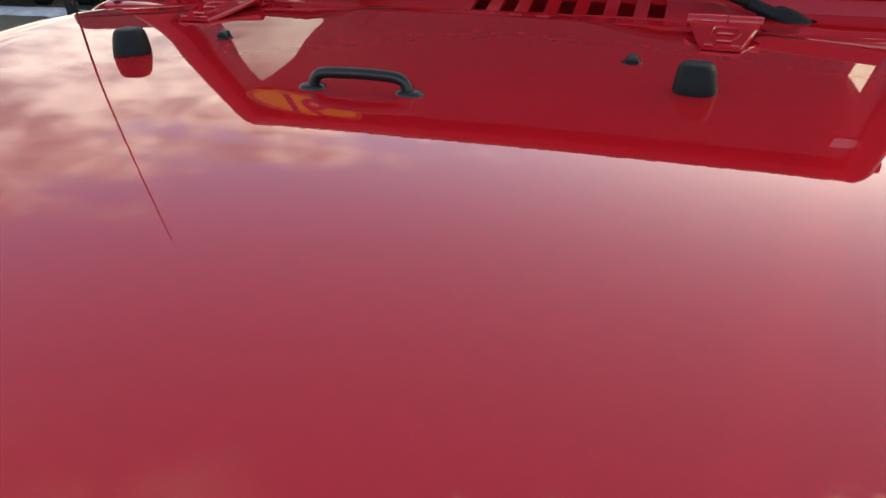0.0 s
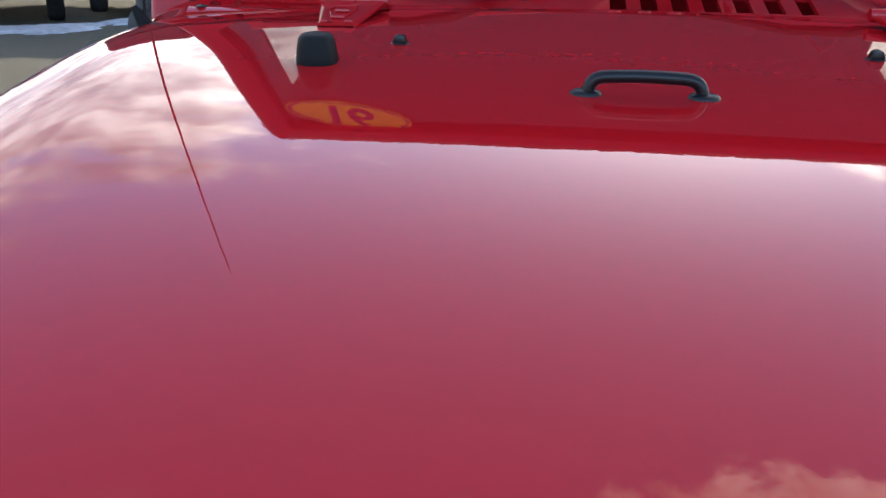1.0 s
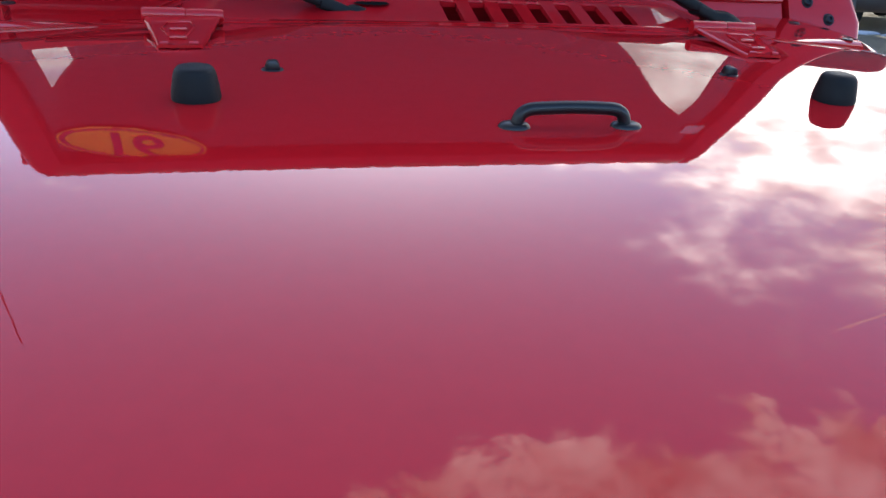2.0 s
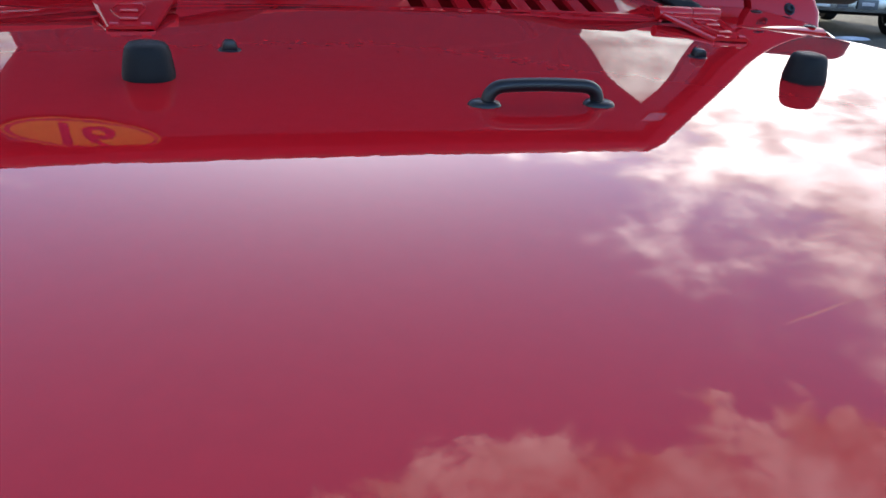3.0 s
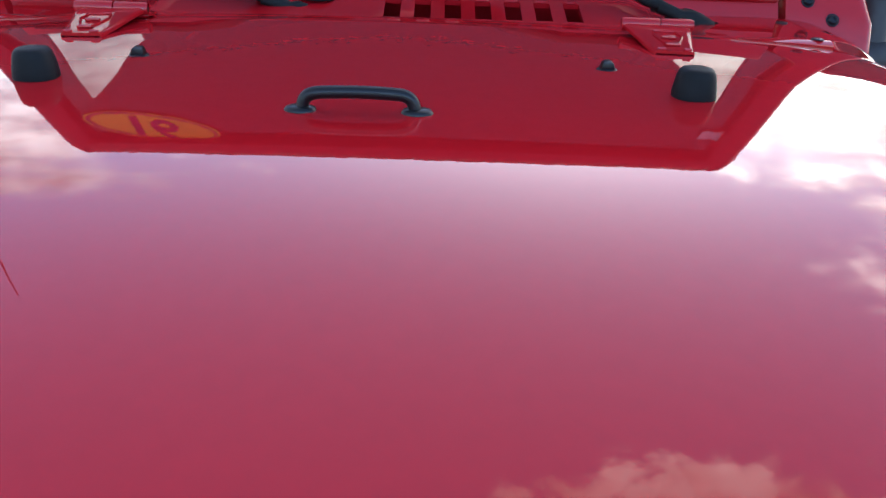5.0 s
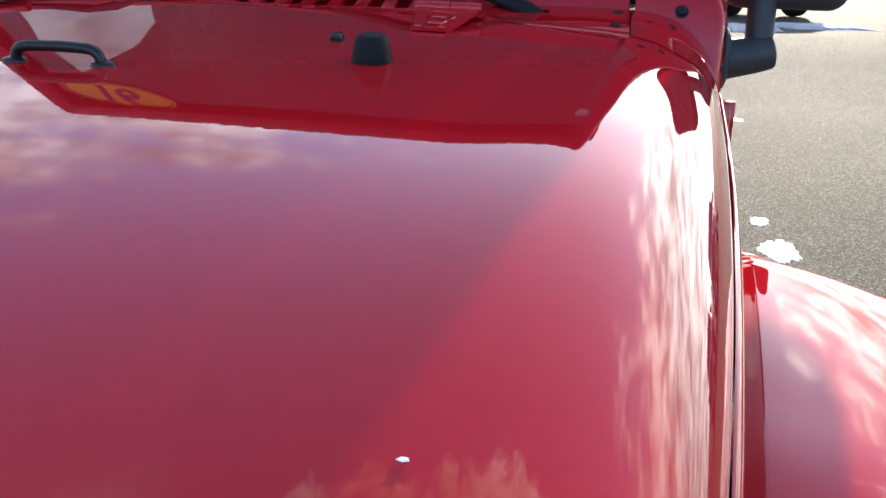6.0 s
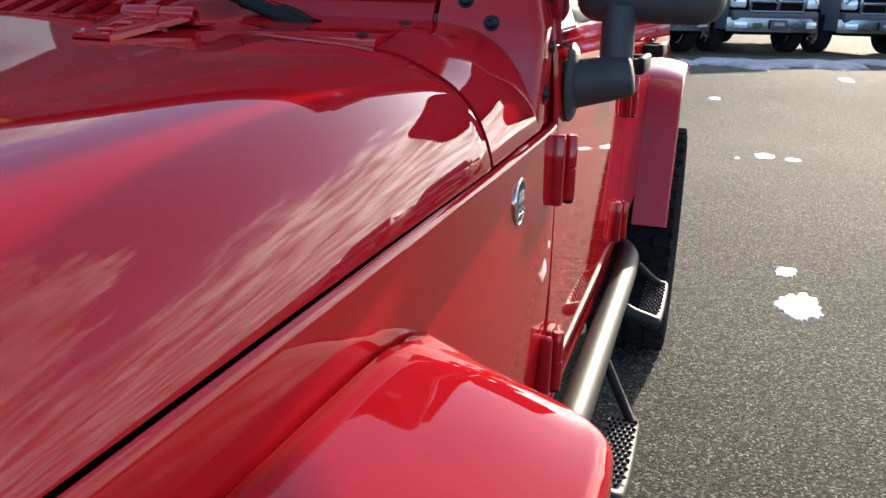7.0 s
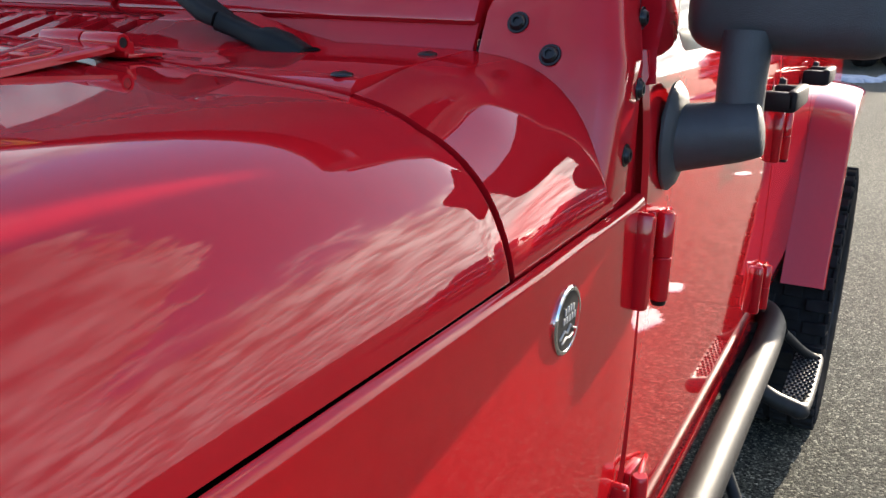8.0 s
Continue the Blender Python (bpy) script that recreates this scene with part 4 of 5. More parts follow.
# bonnet hinges: a split knuckle on the cowl edge and a pressed leaf that runs down onto the bonnet
for s in (-1, 1):
    hy, hz = 0.098, top_z(0.098) + 0.0200
    xa, xb = (0.322, 0.418) if s > 0 else (-0.418, -0.322)

    def leaf_at(a, b, lift=0.0):
        """a from 0 at the inner edge to 1 at the outer, b from 0 at the knuckle to 1 at the front."""
        inner, outer = 0.324 + 0.018 * b, 0.416 - 0.024 * b
        x, y = s * (inner + (outer - inner) * a), 0.091 - 0.113 * b
        p = skin_at(x, y)
        high = 0.0105 * (1 - b) ** 1.2 + 0.0050
        edge = min(1.0, min(a, 1 - a) / 0.06)         # the sides turn down
        return Vector((x, y, p.z + high - 0.0022 * (1 - edge) ** 2 + lift))
    bm = sheet(lambda a, b: leaf_at(a, b), [0, 0.03, 0.06, 0.10, 0.13, 0.17, 0.25, 0.35, 0.5, 0.65, 0.75, 0.83, 0.87, 0.90, 0.94, 0.97, 1], spread(0, 1, 14))
    bmesh.ops.recalc_face_normals(bm, faces=bm.faces)
    ext = bmesh.ops.extrude_edge_only(bm, edges=[e for e in bm.edges if e.is_boundary])
    for v in [g for g in ext["geom"] if isinstance(g, bmesh.types.BMVert)]:
        v.co.z = max(v.co.z - 0.0036, skin_at(v.co.x, v.co.y).z - 0.002)
    leaf = part("hood_hinge", bm, PAINT, car, "red hinge with a pressed leaf", angle=50)
    # a raised rim round the pressing, and two lips at the front edge
    rim = [(0.36, 0.26), (0.70, 0.26), (0.80, 0.44), (0.66, 0.78), (0.42, 0.78), (0.30, 0.44), (0.36, 0.26)]
    part("hinge_rib", tube([leaf_at(a, b, 0.0004) for a, b in rim], 0.0017, 8, 3, smooth=False), PAINT, leaf)
    for a0, a1 in ((0.10, 0.30), (0.74, 0.92)):
        part("hinge_lip", tube([leaf_at(a0 + (a1 - a0) * k / 4, 0.965, 0.0006) for k in range(5)], 0.0024, 8, 2), PAINT, leaf)
    for b in (0.52, 0.80):
        m = frame_to(leaf_at(0.6, b) - leaf_at(0.4, b), leaf_at(0.5, b - 0.04) - leaf_at(0.5, b + 0.04), leaf_at(0.54, b, 0.0008))
        if s < 0:
            m = frame_to(leaf_at(0.4, b) - leaf_at(0.6, b), leaf_at(0.5, b - 0.04) - leaf_at(0.5, b + 0.04), leaf_at(0.54, b, 0.0008))
        part("hinge_bolt", rbox((0.020, 0.006, 0.004), (0, 0, 0.001), 0.0018, m=m), PAINT, leaf)
    cut = xa + 0.052
    part("hinge_knuckle", tube([(xa, hy, hz), (xa + 0.002, hy, hz), (cut - 0.003, hy, hz), (cut - 0.0008, hy, hz)], lambda t: 0.0092 if 0.1 < t < 0.9 else 0.0083, 20, 2, smooth=False), PAINT, leaf)
    part("hinge_knuckle", tube([(cut + 0.0008, hy, hz), (cut + 0.003, hy, hz), (xb - 0.002, hy, hz), (xb, hy, hz)], lambda t: 0.0086 if 0.1 < t < 0.9 else 0.0078, 20, 2, smooth=False), PAINT, leaf)
    part("hinge_collar", lathe([(0.0048, 0.0), (0.0048, 0.0016), (0.0072, 0.0016), (0.0078, 0.0008), (0.0078, 0.0)], 20, frame_to((0, 1, 0), (0, 0, 1), (xb, hy, hz))), PAINT, leaf)
    part("hinge_pin", tube([(xb - 0.002, hy, hz), (xb + 0.0008, hy, hz)], 0.0045, 12, 2, smooth=False), BOLT, leaf)
    bm = rbox((0.044, 0.040, 0.004), ((cut + xb) / 2, 0.124, skin_at((cut + xb) / 2, 0.124).z + 0.0025), 0.0015)
    part("cowl_pad", joined(bm, rbox((0.040, 0.012, 0.014), ((cut + xb) / 2, 0.108, hz - 0.006), 0.003)), PAINT, leaf)

# antenna on the passenger side of the cowl
m = slope_frame(-0.706, 0.150)
ant = part("antenna", tube([skin_at(-0.706, 0.150), (-0.697, 0.128, 1.5), (-0.686, 0.106, 1.862)], lambda t: 0.0024 - 0.0011 * t, 8, 6), BOLT, car, "thin black radio mast")
part("antenna_base", lathe([(0, 0.035), (0.0045, 0.034), (0.0075, 0.02), (0.012, 0.004), (0.014, 0)], 18, m), BLACK, ant)

# ---- door mirrors ----
for s in (-1, 1):
    mirror = part("door_mirror", tube([(s * x, 0.485 + 0.09 * (x - 0.80), 1.127 + 0.19 * (x - 0.80)) for x in (0.800, 0.83, 0.862, 0.880, 0.890, 0.896)],
                                      lambda t: (0.0370 - 0.0105 * t) * (1.0 if t < 0.80 else math.sqrt(max(0.12, 1 - ((t - 0.80) / 0.21) ** 2.2))), 24, 6), MIRROR_BLACK, car, "black door mirror on an arm")
    part("mirror_foot", lathe([(0.0, 0.014), (0.043, 0.013), (0.056, 0.009), (0.0635, 0.003), (0.0630, 0.0)], 32, frame_to((0, s, 0), (0, 0, 1), (s * 0.803, 0.486, 1.130)) @ Matrix.Diagonal((0.78, 0.92, 1, 1))), MIRROR_BLACK, mirror)
    part("mirror_stem", tube([(s * 0.868, 0.500, 1.145), (s * 0.866, 0.505, 1.19), (s * 0.866, 0.512, 1.24)], lambda t: 0.0222 + 0.001 * t, 20, 5, flat=1.1), MIRROR_BLACK, mirror)
    shell = rbox((0.215, 0.085, 0.168), (s * 0.9055, 0.535, 1.302), 0.034, (0, 0, -8 * s), 5)
    part("mirror_shell", shell, MIRROR_BLACK, mirror)
    part("mirror_glass", rbox((0.175, 0.003, 0.125), (s * 0.914, 0.5785, 1.300), 0.001, (0, 0, -8 * s)), CHROME, mirror, "mirror glass")

# ---- roof, roll cage and cabin ----
roof_y0, roof_y1 = pane_at(0, 0.59).y, 3.05
bm = sheet(lambda y, k: Vector((0.70 * k, y, 1.755 + 0.004 * (1 - k * k) + 0.03 * min(1, max(0, y - roof_y0 - 0.1) / 0.5) - 0.035 * abs(k) ** 10)), spread(roof_y0, roof_y1, 16), spread(-1, 1, 24), 0.03)
roof = part("hardtop", bm, ROOF, car, "black hardtop roof")
for s in (-1, 1):
    bar((s * 0.70, roof_y0 + 0.05, 1.735), (s * 0.70, roof_y1, 1.755), 0.05, 0.06, ROOF, "roof_rail", roof)
    bar((s * 0.725, DOOR_END + 0.02, 1.21), (s * 0.70, DOOR_END - 0.03, 1.77), 0.07, 0.05, ROOF, "roof_post", roof)
    bar((s * 0.73, 3.03, 1.21), (s * 0.69, 3.0, 1.79), 0.09, 0.06, ROOF, "roof_post", roof)
    cage = part("roll_cage", tube([(s * 0.665, 0.58, 1.66), (s * 0.665, 0.75, 1.65), (s * 0.665, 0.92, 1.628), (s * 0.665, 1.08, 1.61), (s * 0.655, 1.35, 1.61), (s * 0.62, 2.1, 1.60), (s * 0.6, 2.7, 1.3)], 0.040, 12, 5), BLACK, car, "padded black roll bar")
    part("cage_hoop", tube([(s * 0.665, 1.10, 0.9), (s * 0.66, 1.10, 1.4), (s * 0.63, 1.12, 1.62), (s * 0.4, 1.16, 1.69), (0, 1.16, 1.695)], 0.04, 12, 5), BLACK, cage)
    seat = part("seat", joined(rbox((0.5, 0.5, 0.16), (s * 0.36, 1.02, 0.86), 0.05, seg=3), rbox((0.48, 0.16, 0.62), (s * 0.36, 1.30, 1.20), 0.06, (-10, 0, 0), 3)), CLOTH, car, "black cloth seat")
    part("headrest", rbox((0.26, 0.10, 0.17), (s * 0.36, 1.38, 1.58), 0.045, (-8, 0, 0), 3), CLOTH, seat)
part("hardtop_back", joined(rbox((1.40, 0.05, 0.16), (0, 3.02, 1.70), 0.02), rbox((0.26, 0.05, 0.5), (0.58, 3.03, 1.46), 0.02), rbox((0.26, 0.05, 0.5), (-0.58, 3.03, 1.46), 0.02)), ROOF, roof)
bm = sheet(lambda y, k: Vector((0.67 * k, y, 1.718 + 0.01 * (1 - k * k))), spread(roof_y0 + 0.07, 3.0, 6), spread(-1, 1, 8), 0.01)
part("headliner", bm, CLOTH, roof, "dark headliner")
for s in (-1, 1):
    bar_side = rbox((0.03, 0.98, 0.50), (s * 0.725, 2.52, 1.47), 0.01, (0, -5 * s, 0))
    part("hardtop_side", bar_side, ROOF, roof, "black hardtop side")
part("rear_window", rbox((1.0, 0.01, 0.44), (0, 3.03, 1.43), 0.004), NAVY, roof, "dark tinted rear window")
part("dashboard", joined(rbox((1.42, 0.30, 0.30), (0, 0.60, 1.06), 0.05, seg=3), rbox((0.42, 0.16, 0.07), (0.36, 0.56, 1.215), 0.03, seg=3)), DASH, car, "black dashboard")
wheel_m = frame_to((1, 0, 0), (0, 0.42, 0.9), (0.36, 0.80, 1.16))
ring = [wheel_m @ Vector((0.185 * math.cos(a), 0.185 * math.sin(a), 0)) for a in (2 * math.pi * k / 32 for k in range(33))]
steer = part("steering_wheel", tube(ring, 0.014, 10, 1, smooth=False), BLACK, car, "black steering wheel")
part("steering_hub", joined(lathe([(0, 0.03), (0.06, 0.025), (0.075, 0)], 20, wheel_m), rbox((0.34, 0.03, 0.012), (0, 0, 0), 0.004, m=wheel_m)), BLACK, steer)
part("rear_bulkhead", rbox((1.44, 0.5, 0.5), (0, 2.72, 0.95), 0.04), CLOTH, car, "dark load area")

# ---- wheels ----
def wheel(at, name="wheel"):
    w = part(name, lathe([(0.20, -0.11), (0.235, -0.115), (0.24, -0.10), (0.22, -0.06), (0.215, 0.04), (0.235, 0.10), (0.245, 0.118), (0.235, 0.122), (0.20, 0.05), (0.08, 0.04), (0.07, 0.07), (0, 0.072)], 40), SATIN, car, "off-road wheel")
    w.matrix_local = Matrix.Translation(at) @ pose(0, 0, 0, 0, 90 if at[0] > 0 else -90, 0)
    R = WHEEL_R
    part("tyre", lathe([(0.235, -0.115), (0.26, -0.128), (0.33, -0.135), (0.375, -0.125), (0.392, -0.108), (0.395, 0), (0.392, 0.108), (0.375, 0.125), (0.33, 0.135), (0.26, 0.128), (0.235, 0.115)], 64), RUBBER, w, "black knobbly off-road tyre")
    lug = bmesh.new()
    for k in range(40):
        a = 2 * math.pi * k / 40
        for z, off, ln in ((-0.100, 0.0, 0.060), (0.100, 0.5, 0.060), (-0.034, 0.5, 0.05), (0.034, 0.0, 0.05)):
            b = rbox((0.020, 0.034, ln), (R - 0.008, 0, z), 0.003, (0, 0, 0), 1)
            bmesh.ops.transform(b, matrix=pose(0, 0, 0, 0, 0, math.degrees(a) + off * 9), verts=b.verts)
            me = bpy.data.meshes.new("tmp")
            b.to_mesh(me)
            b.free()
            lug.from_mesh(me)
            bpy.data.meshes.remove(me)
        for z in (-0.128, 0.128):
            b = rbox((0.05, 0.03, 0.012), (0.362, 0, z), 0.003, (0, 0, 0), 1)
            bmesh.ops.transform(b, matrix=pose(0, 0, 0, 0, 0, math.degrees(a)), verts=b.verts)
            me = bpy.data.meshes.new("tmp")
            b.to_mesh(me)
            b.free()
            lug.from_mesh(me)
            bpy.data.meshes.remove(me)
    tagged(part("tread", lug, RUBBER, w, "tread blocks"), kind="stuff")
    return w


for s in (-1, 1):
    wheel((s * 0.775, FRONT_AXLE, WHEEL_R))
    wheel((s * 0.800, REAR_AXLE - 0.08, WHEEL_R))

# ---- side steps ----
for s in (-1, 1):
    bar_pts = [(s * 0.70, 0.06, 0.50), (s * 0.78, 0.10, 0.485), (s * 0.818, 0.2, 0.475), (s * 0.822, 0.6, 0.482), (s * 0.822, 1.1, 0.492), (s * 0.822, 1.60, 0.503), (s * 0.81, 1.74, 0.507), (s * 0.77, 1.81, 0.51), (s * 0.68, 1.84, 0.51)]
    step_bar = part("side_step", tube(bar_pts, 0.033, 24, 8), SATIN, car, "black tubular side step with studded treads")
    for ya, yb in ((0.60, 0.90), (1.54, 1.89)):
        part("step_hoop", tube([(s * 0.810, ya - 0.036, 0.436), (s * 0.850, ya - 0.032, 0.408), (s * 0.898, ya - 0.020, 0.388), (s * 0.924, ya + 0.004, 0.378), (s * 0.928, (ya + yb) / 2, 0.371), (s * 0.926, yb - 0.01, 0.372), (s * 0.922, yb, 0.376)],
                               lambda t: 0.020 if t < 0.5 else 0.013, 12, 6), SATIN, step_bar)
        part("step_strut", tube([(s * 0.922, yb - 0.004, 0.376), (s * 0.89, yb + (0.045 if yb < 1.5 else -0.06), 0.41), (s * 0.842, yb + (0.09 if yb < 1.5 else -0.14), 0.48)], 0.0115, 10, 4), SATIN, step_bar)
        pad = part("step_pad", rbox((0.062, yb - ya, 0.014), (s * 0.900, (ya + yb) / 2, 0.378), 0.004), STUD, car, "perforated steel tread")
        # raised dimples; their dark colour stands in for the shadow inside the holes
        studs = bmesh.new()
        n = int((yb - ya) / 0.0165)
        for i in range(n):
            for j in range(5):
                b = lathe([(0, 0.004), (0.0036, 0.004), (0.0052, 0.0)], 6, pose(s * (0.8735 + 0.0122 * j + 0.0061 * (i % 2)), ya + 0.012 + i * (yb - ya - 0.02) / (n - 1), 0.385))
                me = bpy.data.meshes.new("tmp")
                b.to_mesh(me)
                b.free()
                studs.from_mesh(me)
                bpy.data.meshes.remove(me)
        tagged(part("tread_studs", studs, RUBBER, pad, "raised studs, coloured dark for the shade in their holes"), kind="stuff")


# ---- parked pickup trucks behind ----
def pickup(paint, label):
    """Nose towards -y, front axle near y 0.85."""
    t = thing("pickup_truck", label, "truck", "parked pickup trucks")

    def body_sec(y):
        """Half width and bonnet height along the front."""
        return (0.90 + 0.10 * min(1, max(0, y) / 0.5) ** 0.5, 1.11 + 0.15 * min(1, max(0, y) / 0.35) ** 0.6 + 0.02 * y)
    bm = sheet(lambda y, k: Vector((k * body_sec(y)[0], y, body_sec(y)[1] - 0.16 * abs(k) ** 6 + 0.05 * (1 - min(1, abs(k) * 1.8) ** 4))), [0.0, 0.05, 0.12, 0.22, 0.35, 0.6, 0.9, 1.2, 1.45], spread(-1, 1, 24))
    part("hood", bm, paint, t)
    for s in (-1, 1):
        bm = sheet(lambda y, z: Vector((s * (body_sec(y)[0] + 0.0), y, z)), [0.1, 0.2, 0.3, 0.45, 0.6, 0.8, 1.0, 1.2, 1.4, 1.6, 2.2, 2.8, 3.6, 4.6, 5.6], spread(0.46, 1.06, 12))
        for f in [f for f in bm.faces if any(math.hypot(f.calc_center_median().y - ax, f.calc_center_median().z - 0.42) < 0.46 for ax in (0.85, 4.4))]:
            bm.faces.remove(f)
        part("side_panel", bm, paint, t)
        for ax in (0.85, 4.4):
            w = part("wheel", lathe([(0.20, -0.1), (0.25, -0.11), (0.24, 0.06), (0.25, 0.11), (0.22, 0.10), (0.09, 0.06), (0.07, 0.1), (0, 0.1)], 24, pose(s * 0.87, ax, 0.40, 0, 90 * s, 0)), DULL_CHROME, t)
            part("tyre", lathe([(0.24, -0.12), (0.36, -0.13), (0.395, -0.10), (0.40, 0), (0.395, 0.10), (0.36, 0.13), (0.24, 0.12)], 32, pose(s * 0.87, ax, 0.40, 0, 90 * s, 0)), RUBBER, w)
            for k in range(5):
                a = 2 * math.pi * k / 5
                part("spoke", rbox((0.16, 0.05, 0.03), (0, 0, 0), 0.01, m=pose(s * 0.87, ax, 0.40, 0, 90 * s, 0) @ pose(0.14 * math.cos(a), 0.14 * math.sin(a), 0.085, 0, 0, math.degrees(a))), CHROME, w)
        lamp = part("headlight", rbox((0.30, 0.20, 0.20), (s * 0.77, 0.10, 0.96), 0.05, (0, 0, 16 * s), 3), LAMP_GLASS, t, "clear headlight")
        part("turn_signal", rbox((0.05, 0.12, 0.14), (s * 0.905, 0.16, 0.97), 0.02, (0, 0, 24 * s)), AMBER, lamp)
        part("fog_lamp", rbox((0.20, 0.05, 0.10), (s * 0.42, -0.085, 0.545), 0.02), GREY_TRIM, t)
        part("fog_lamp", rbox((0.26, 0.05, 0.13), (s * 0.76, -0.05, 0.56), 0.03, (0, 0, 18 * s)), LAMP_GLASS, t)
    # grille: chrome surround, cross bars, dark mesh
    part("grille_mesh", rbox((1.10, 0.06, 0.36), (0, 0.045, 0.985), 0.02), GAP, t, "dark grille mesh")
    grille = part("grille", joined(rbox((1.22, 0.06, 0.055), (0, 0.0, 1.175), 0.02), rbox((1.16, 0.06, 0.05), (0, -0.01, 0.80), 0.02),
                                   rbox((0.07, 0.06, 0.40), (-0.575, 0.0, 0.985), 0.02, (0, -4, 0)), rbox((0.07, 0.06, 0.40), (0.575, 0.0, 0.985), 0.02, (0, 4, 0)),
                                   rbox((1.14, 0.05, 0.07), (0, -0.015, 0.985), 0.02), rbox((0.09, 0.06, 0.36), (0, -0.02, 0.985), 0.02)), DULL_CHROME, t, "chrome cross-bar grille")
    part("grille_emblem", lathe([(0, 0.03), (0.04, 0.028), (0.06, 0.0)], 20, frame_to((1, 0, 0), (0, 0, 1), (0, -0.045, 1.02))), STEEL, grille)
    part("front_valance", rbox((1.84, 0.22, 0.20), (0, 0.08, 0.72), 0.05), GREY_TRIM, t)
    bm = sheet(lambda x, k: Vector((x, -0.10 + 0.16 * (abs(x) / 0.98) ** 4 + 0.03 * (k - 0.5) ** 2, 0.43 + 0.25 * k)), spread(-0.98, 0.98, 24), spread(0, 1, 6), 0.03)
    bumper = part("bumper", bm, DULL_CHROME, t, "chrome front bumper")
    part("plate_holder", rbox((0.36, 0.03, 0.17), (0, -0.13, 0.57), 0.01), GREY_TRIM, bumper)
    part("plate_bars", rbox((0.22, 0.01, 0.06), (0, -0.148, 0.575), 0.004), PALE, bumper)
    part("underside", joined(rbox((1.5, 0.9, 0.10), (0, 0.55, 0.42), 0.02), rbox((1.6, 5.0, 0.25), (0, 3.0, 0.62), 0.03), rbox((1.3, 1.3, 0.5), (0, 0.85, 0.75), 0.03)), GAP, t)
    # cab and bed
    prof = [(1.35, 1.10), (2.05, 1.86), (2.35, 2.0), (3.5, 2.0), (3.75, 1.86), (3.85, 1.10)]
    bm = bmesh.new()
    rows = []
    for y, z in prof:
        w = 0.98 - 0.24 * (z - 1.10) / 0.8
        rows.append([bm.verts.new((x, y, zz)) for x, zz in ((-0.99, 1.05), (-w, z), (w, z), (0.99, 1.05))])
    for a, b in zip(rows, rows[1:]):
        for k in range(3):
            bm.faces.new((a[k], a[k + 1], b[k + 1], b[k]))
    part("cab", bm, paint, t)
    part("windshield", rbox((1.50, 0.86, 0.01), (0, 1.70, 1.46), 0.004, (44.2, 0, 0)), NAVY, t, "dark windshield")
    for s in (-1, 1):
        part("side_window", rbox((0.01, 1.3, 0.42), (s * 0.915, 2.85, 1.47), 0.004, (0, -16.5 * s, 0)), NAVY, t)
        part("mirror", rbox((0.22, 0.12, 0.24), (s * 1.14, 1.62, 1.28), 0.04), GREY_TRIM, t)
    part("bed", rbox((1.96, 1.8, 0.5), (0, 4.75, 1.0), 0.04), paint, t)
    return t


def put(t, x, y, facing):
    t.matrix_basis = pose(x, y, rise(x, y), 0, 0, facing)


ROW = 31.0
first = pickup(SILVER, "silver-blue pickup truck with a chrome grille, parked facing the car")
put(first, -0.03, 15.85, ROW)
white = pickup(WHITE, "pale silver pickup truck with a chrome grille, parked facing the car")
put(white, 1.95, 17.12, ROW)
dark = pickup(NAVY, "dark navy pickup truck parked at the edge of the lot")
put(dark, 11.35, 12.5, -20)
copy_thing(dark, pose(8.8, 13.45, 0, 0, 0, -20))
copy_thing(first, pose(4.02, 18.44, rise(4.02, 18.44), 0, 0, ROW))
for i, kind in enumerate((white, first, dark, dark, white)):
    copy_thing(kind, pose(-0.03 - 2.08 * (i + 1), 15.85 - 1.18 * (i + 1), rise(-0.03 - 2.08 * (i + 1), 15.85 - 1.18 * (i + 1)), 0, 0, ROW))


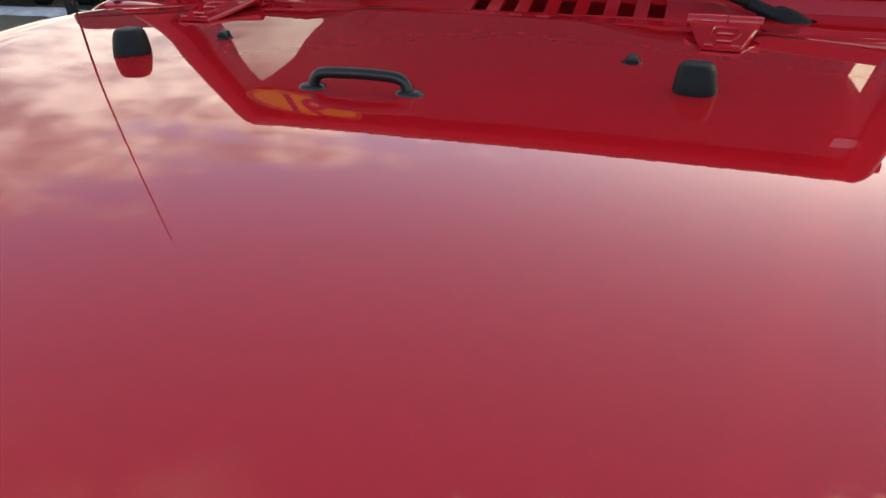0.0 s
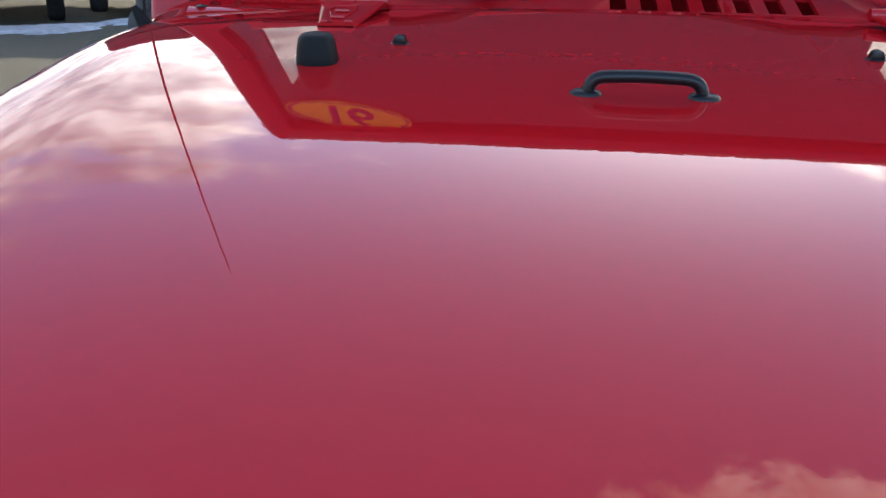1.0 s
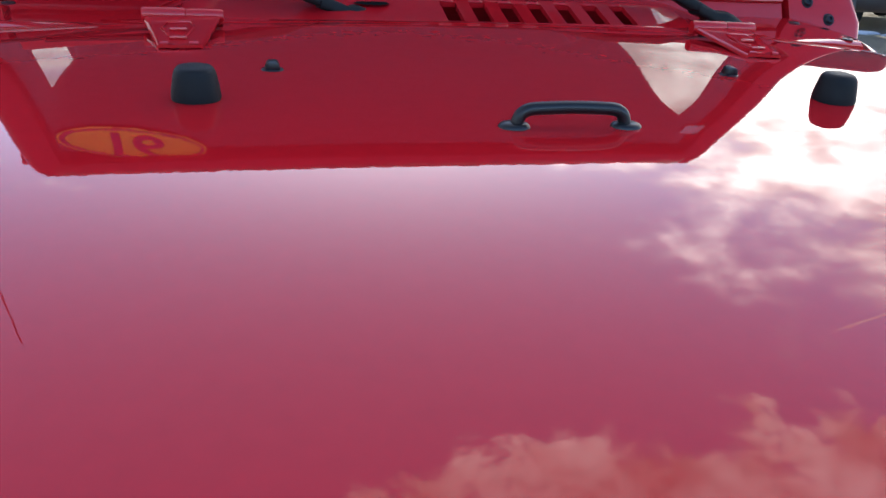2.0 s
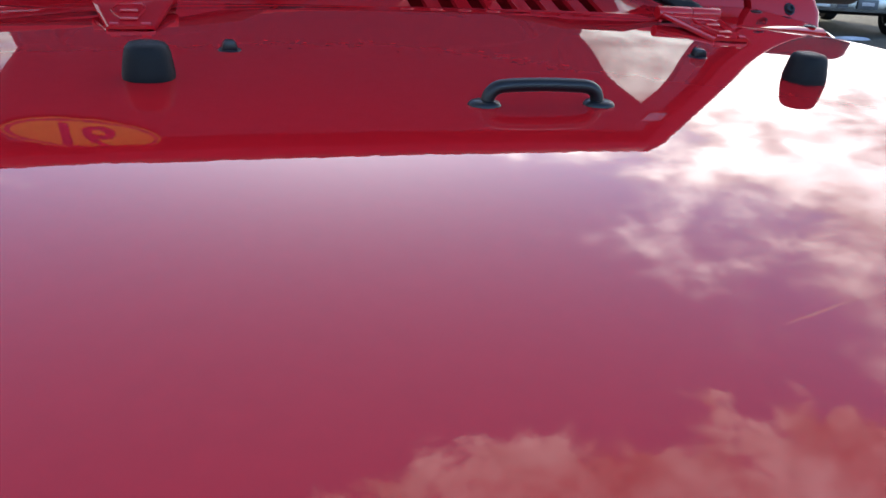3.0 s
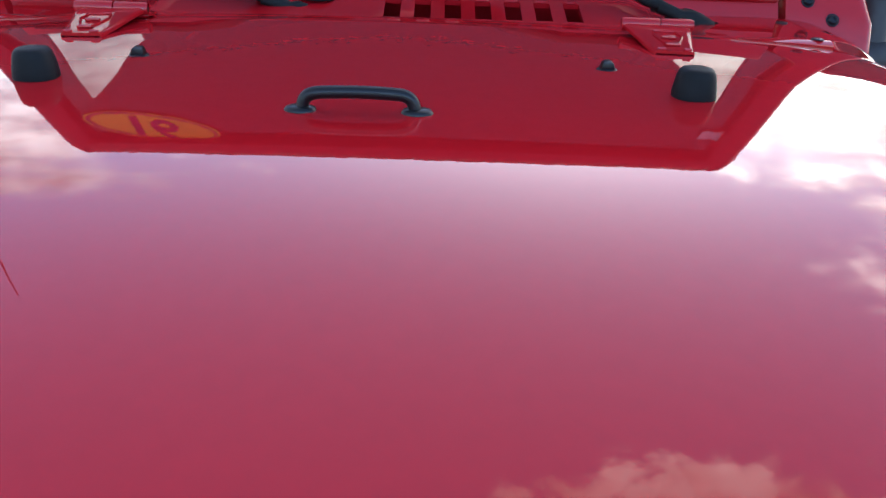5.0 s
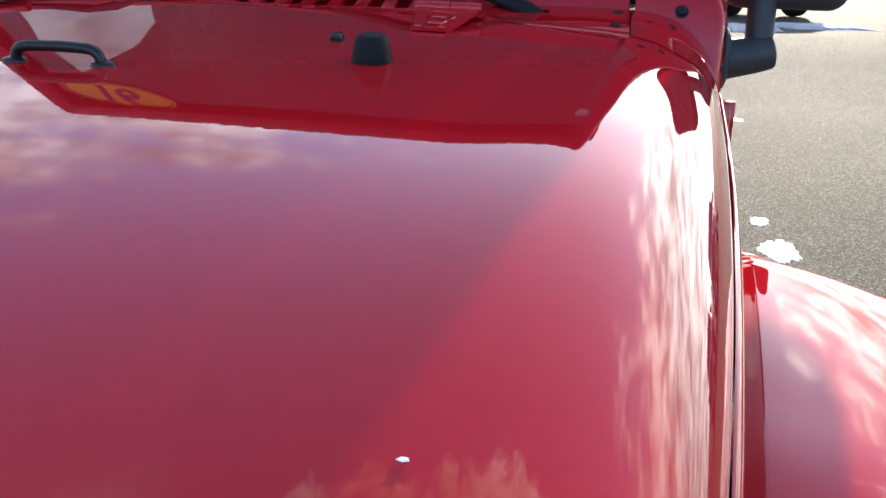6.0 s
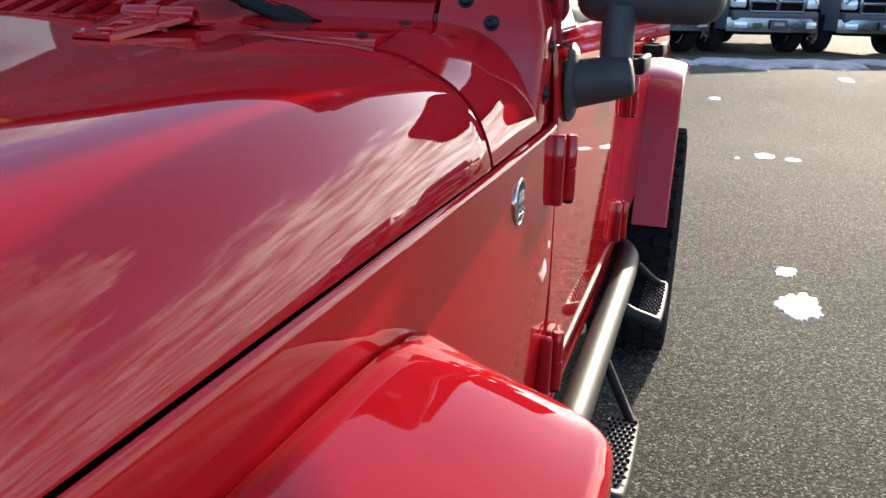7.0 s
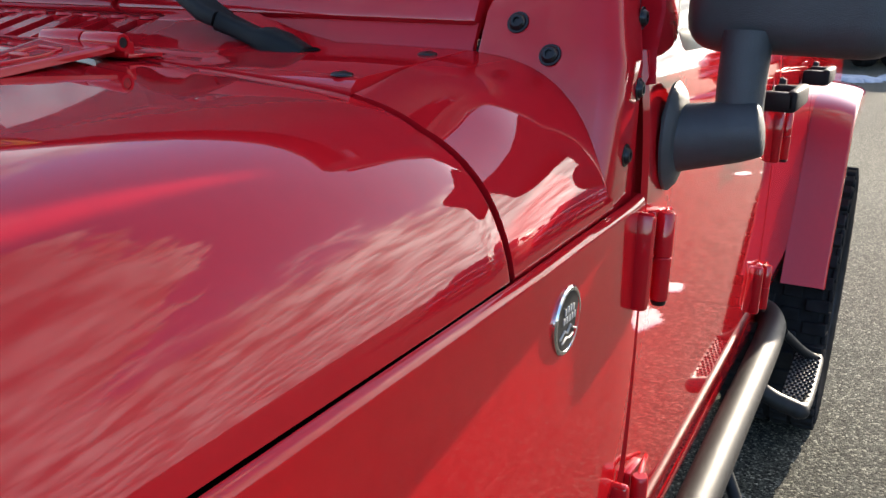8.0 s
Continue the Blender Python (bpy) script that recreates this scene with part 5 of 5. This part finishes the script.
# ---- snow ----
def snow_patch(x, y, rx, ry, seed, height=0.004):
    rnd = random.Random(seed)
    ph = [(rnd.uniform(0, 6.28), rnd.uniform(0.03, 0.13)) for _ in range(26)]
    bm = bmesh.new()
    n = 150
    rings = [[bm.verts.new((x, y, height + rise(x, y)))]]
    for f in (0.35, 0.65, 0.85, 0.96, 1.0):
        ring = []
        for k in range(n):
            a = 2 * math.pi * k / n
            r = 1 + sum(q * math.sin((i + 2) * a + p) / (1 + 0.25 * i) for i, (p, q) in enumerate(ph))
            z = height * (1 - f ** 6) + 0.0015 if f < 1 else -0.002
            z += rise(x + rx * r * f * math.cos(a), y + ry * r * f * math.sin(a))
            ring.append(bm.verts.new((x + rx * r * f * math.cos(a), y + ry * r * f * math.sin(a), z + 0.3 * height * (noise.noise(Vector((x * 9 + 7 * f * math.cos(a), y * 9 + 7 * f * math.sin(a), seed))) if f < 0.9 else 0))))
        rings.append(ring)
    for a, b in zip(rings, rings[1:]):
        for k in range(n):
            if len(a) == 1:
                bm.faces.new((a[0], b[k], b[(k + 1) % n]))
            else:
                bm.faces.new((a[k], a[(k + 1) % n], b[(k + 1) % n], b[k]))
    return bm


PATCHES = [(1.46, 2.97, 0.085, 0.19, 1), (1.435, 3.47, 0.05, 0.08, 2), (1.47, 6.85, 0.075, 0.15, 3), (1.69, 6.76, 0.06, 0.09, 4), (2.75, 12.55, 0.10, 0.22, 5), (1.25, 6.64, 0.025, 0.04, 6), (1.02, 10.35, 0.07, 0.12, 7)]
for x, y, rx, ry, sd in PATCHES:
    tagged(part("snow_patch", snow_patch(x, y, rx, ry, sd), SNOW), "small flat patch of white snow on the asphalt", "snow", "snow patches")
for x, y, rx, ry, sd in ((0.30, 13.75, 0.40, 0.45, 11), (1.35, 14.35, 0.75, 0.95, 12), (2.55, 14.95, 0.75, 1.05, 13), (4.0, 16.0, 0.9, 0.7, 18), (-7.4, 10.7, 0.9, 0.7, 14), (-9.3, 10.0, 1.1, 0.5, 15), (-6.1, 11.5, 0.8, 0.45, 16), (9.2, 12.7, 0.55, 0.10, 17), (9.95, 12.2, 0.45, 0.09, 19), (10.7, 11.9, 0.4, 0.09, 20)):
    tagged(part("snow_strip", snow_patch(x, y, rx, ry, sd, 0.05), DARK_SNOW), "ragged strip of dark bluish snow before parked trucks", "snow", "snow strips")
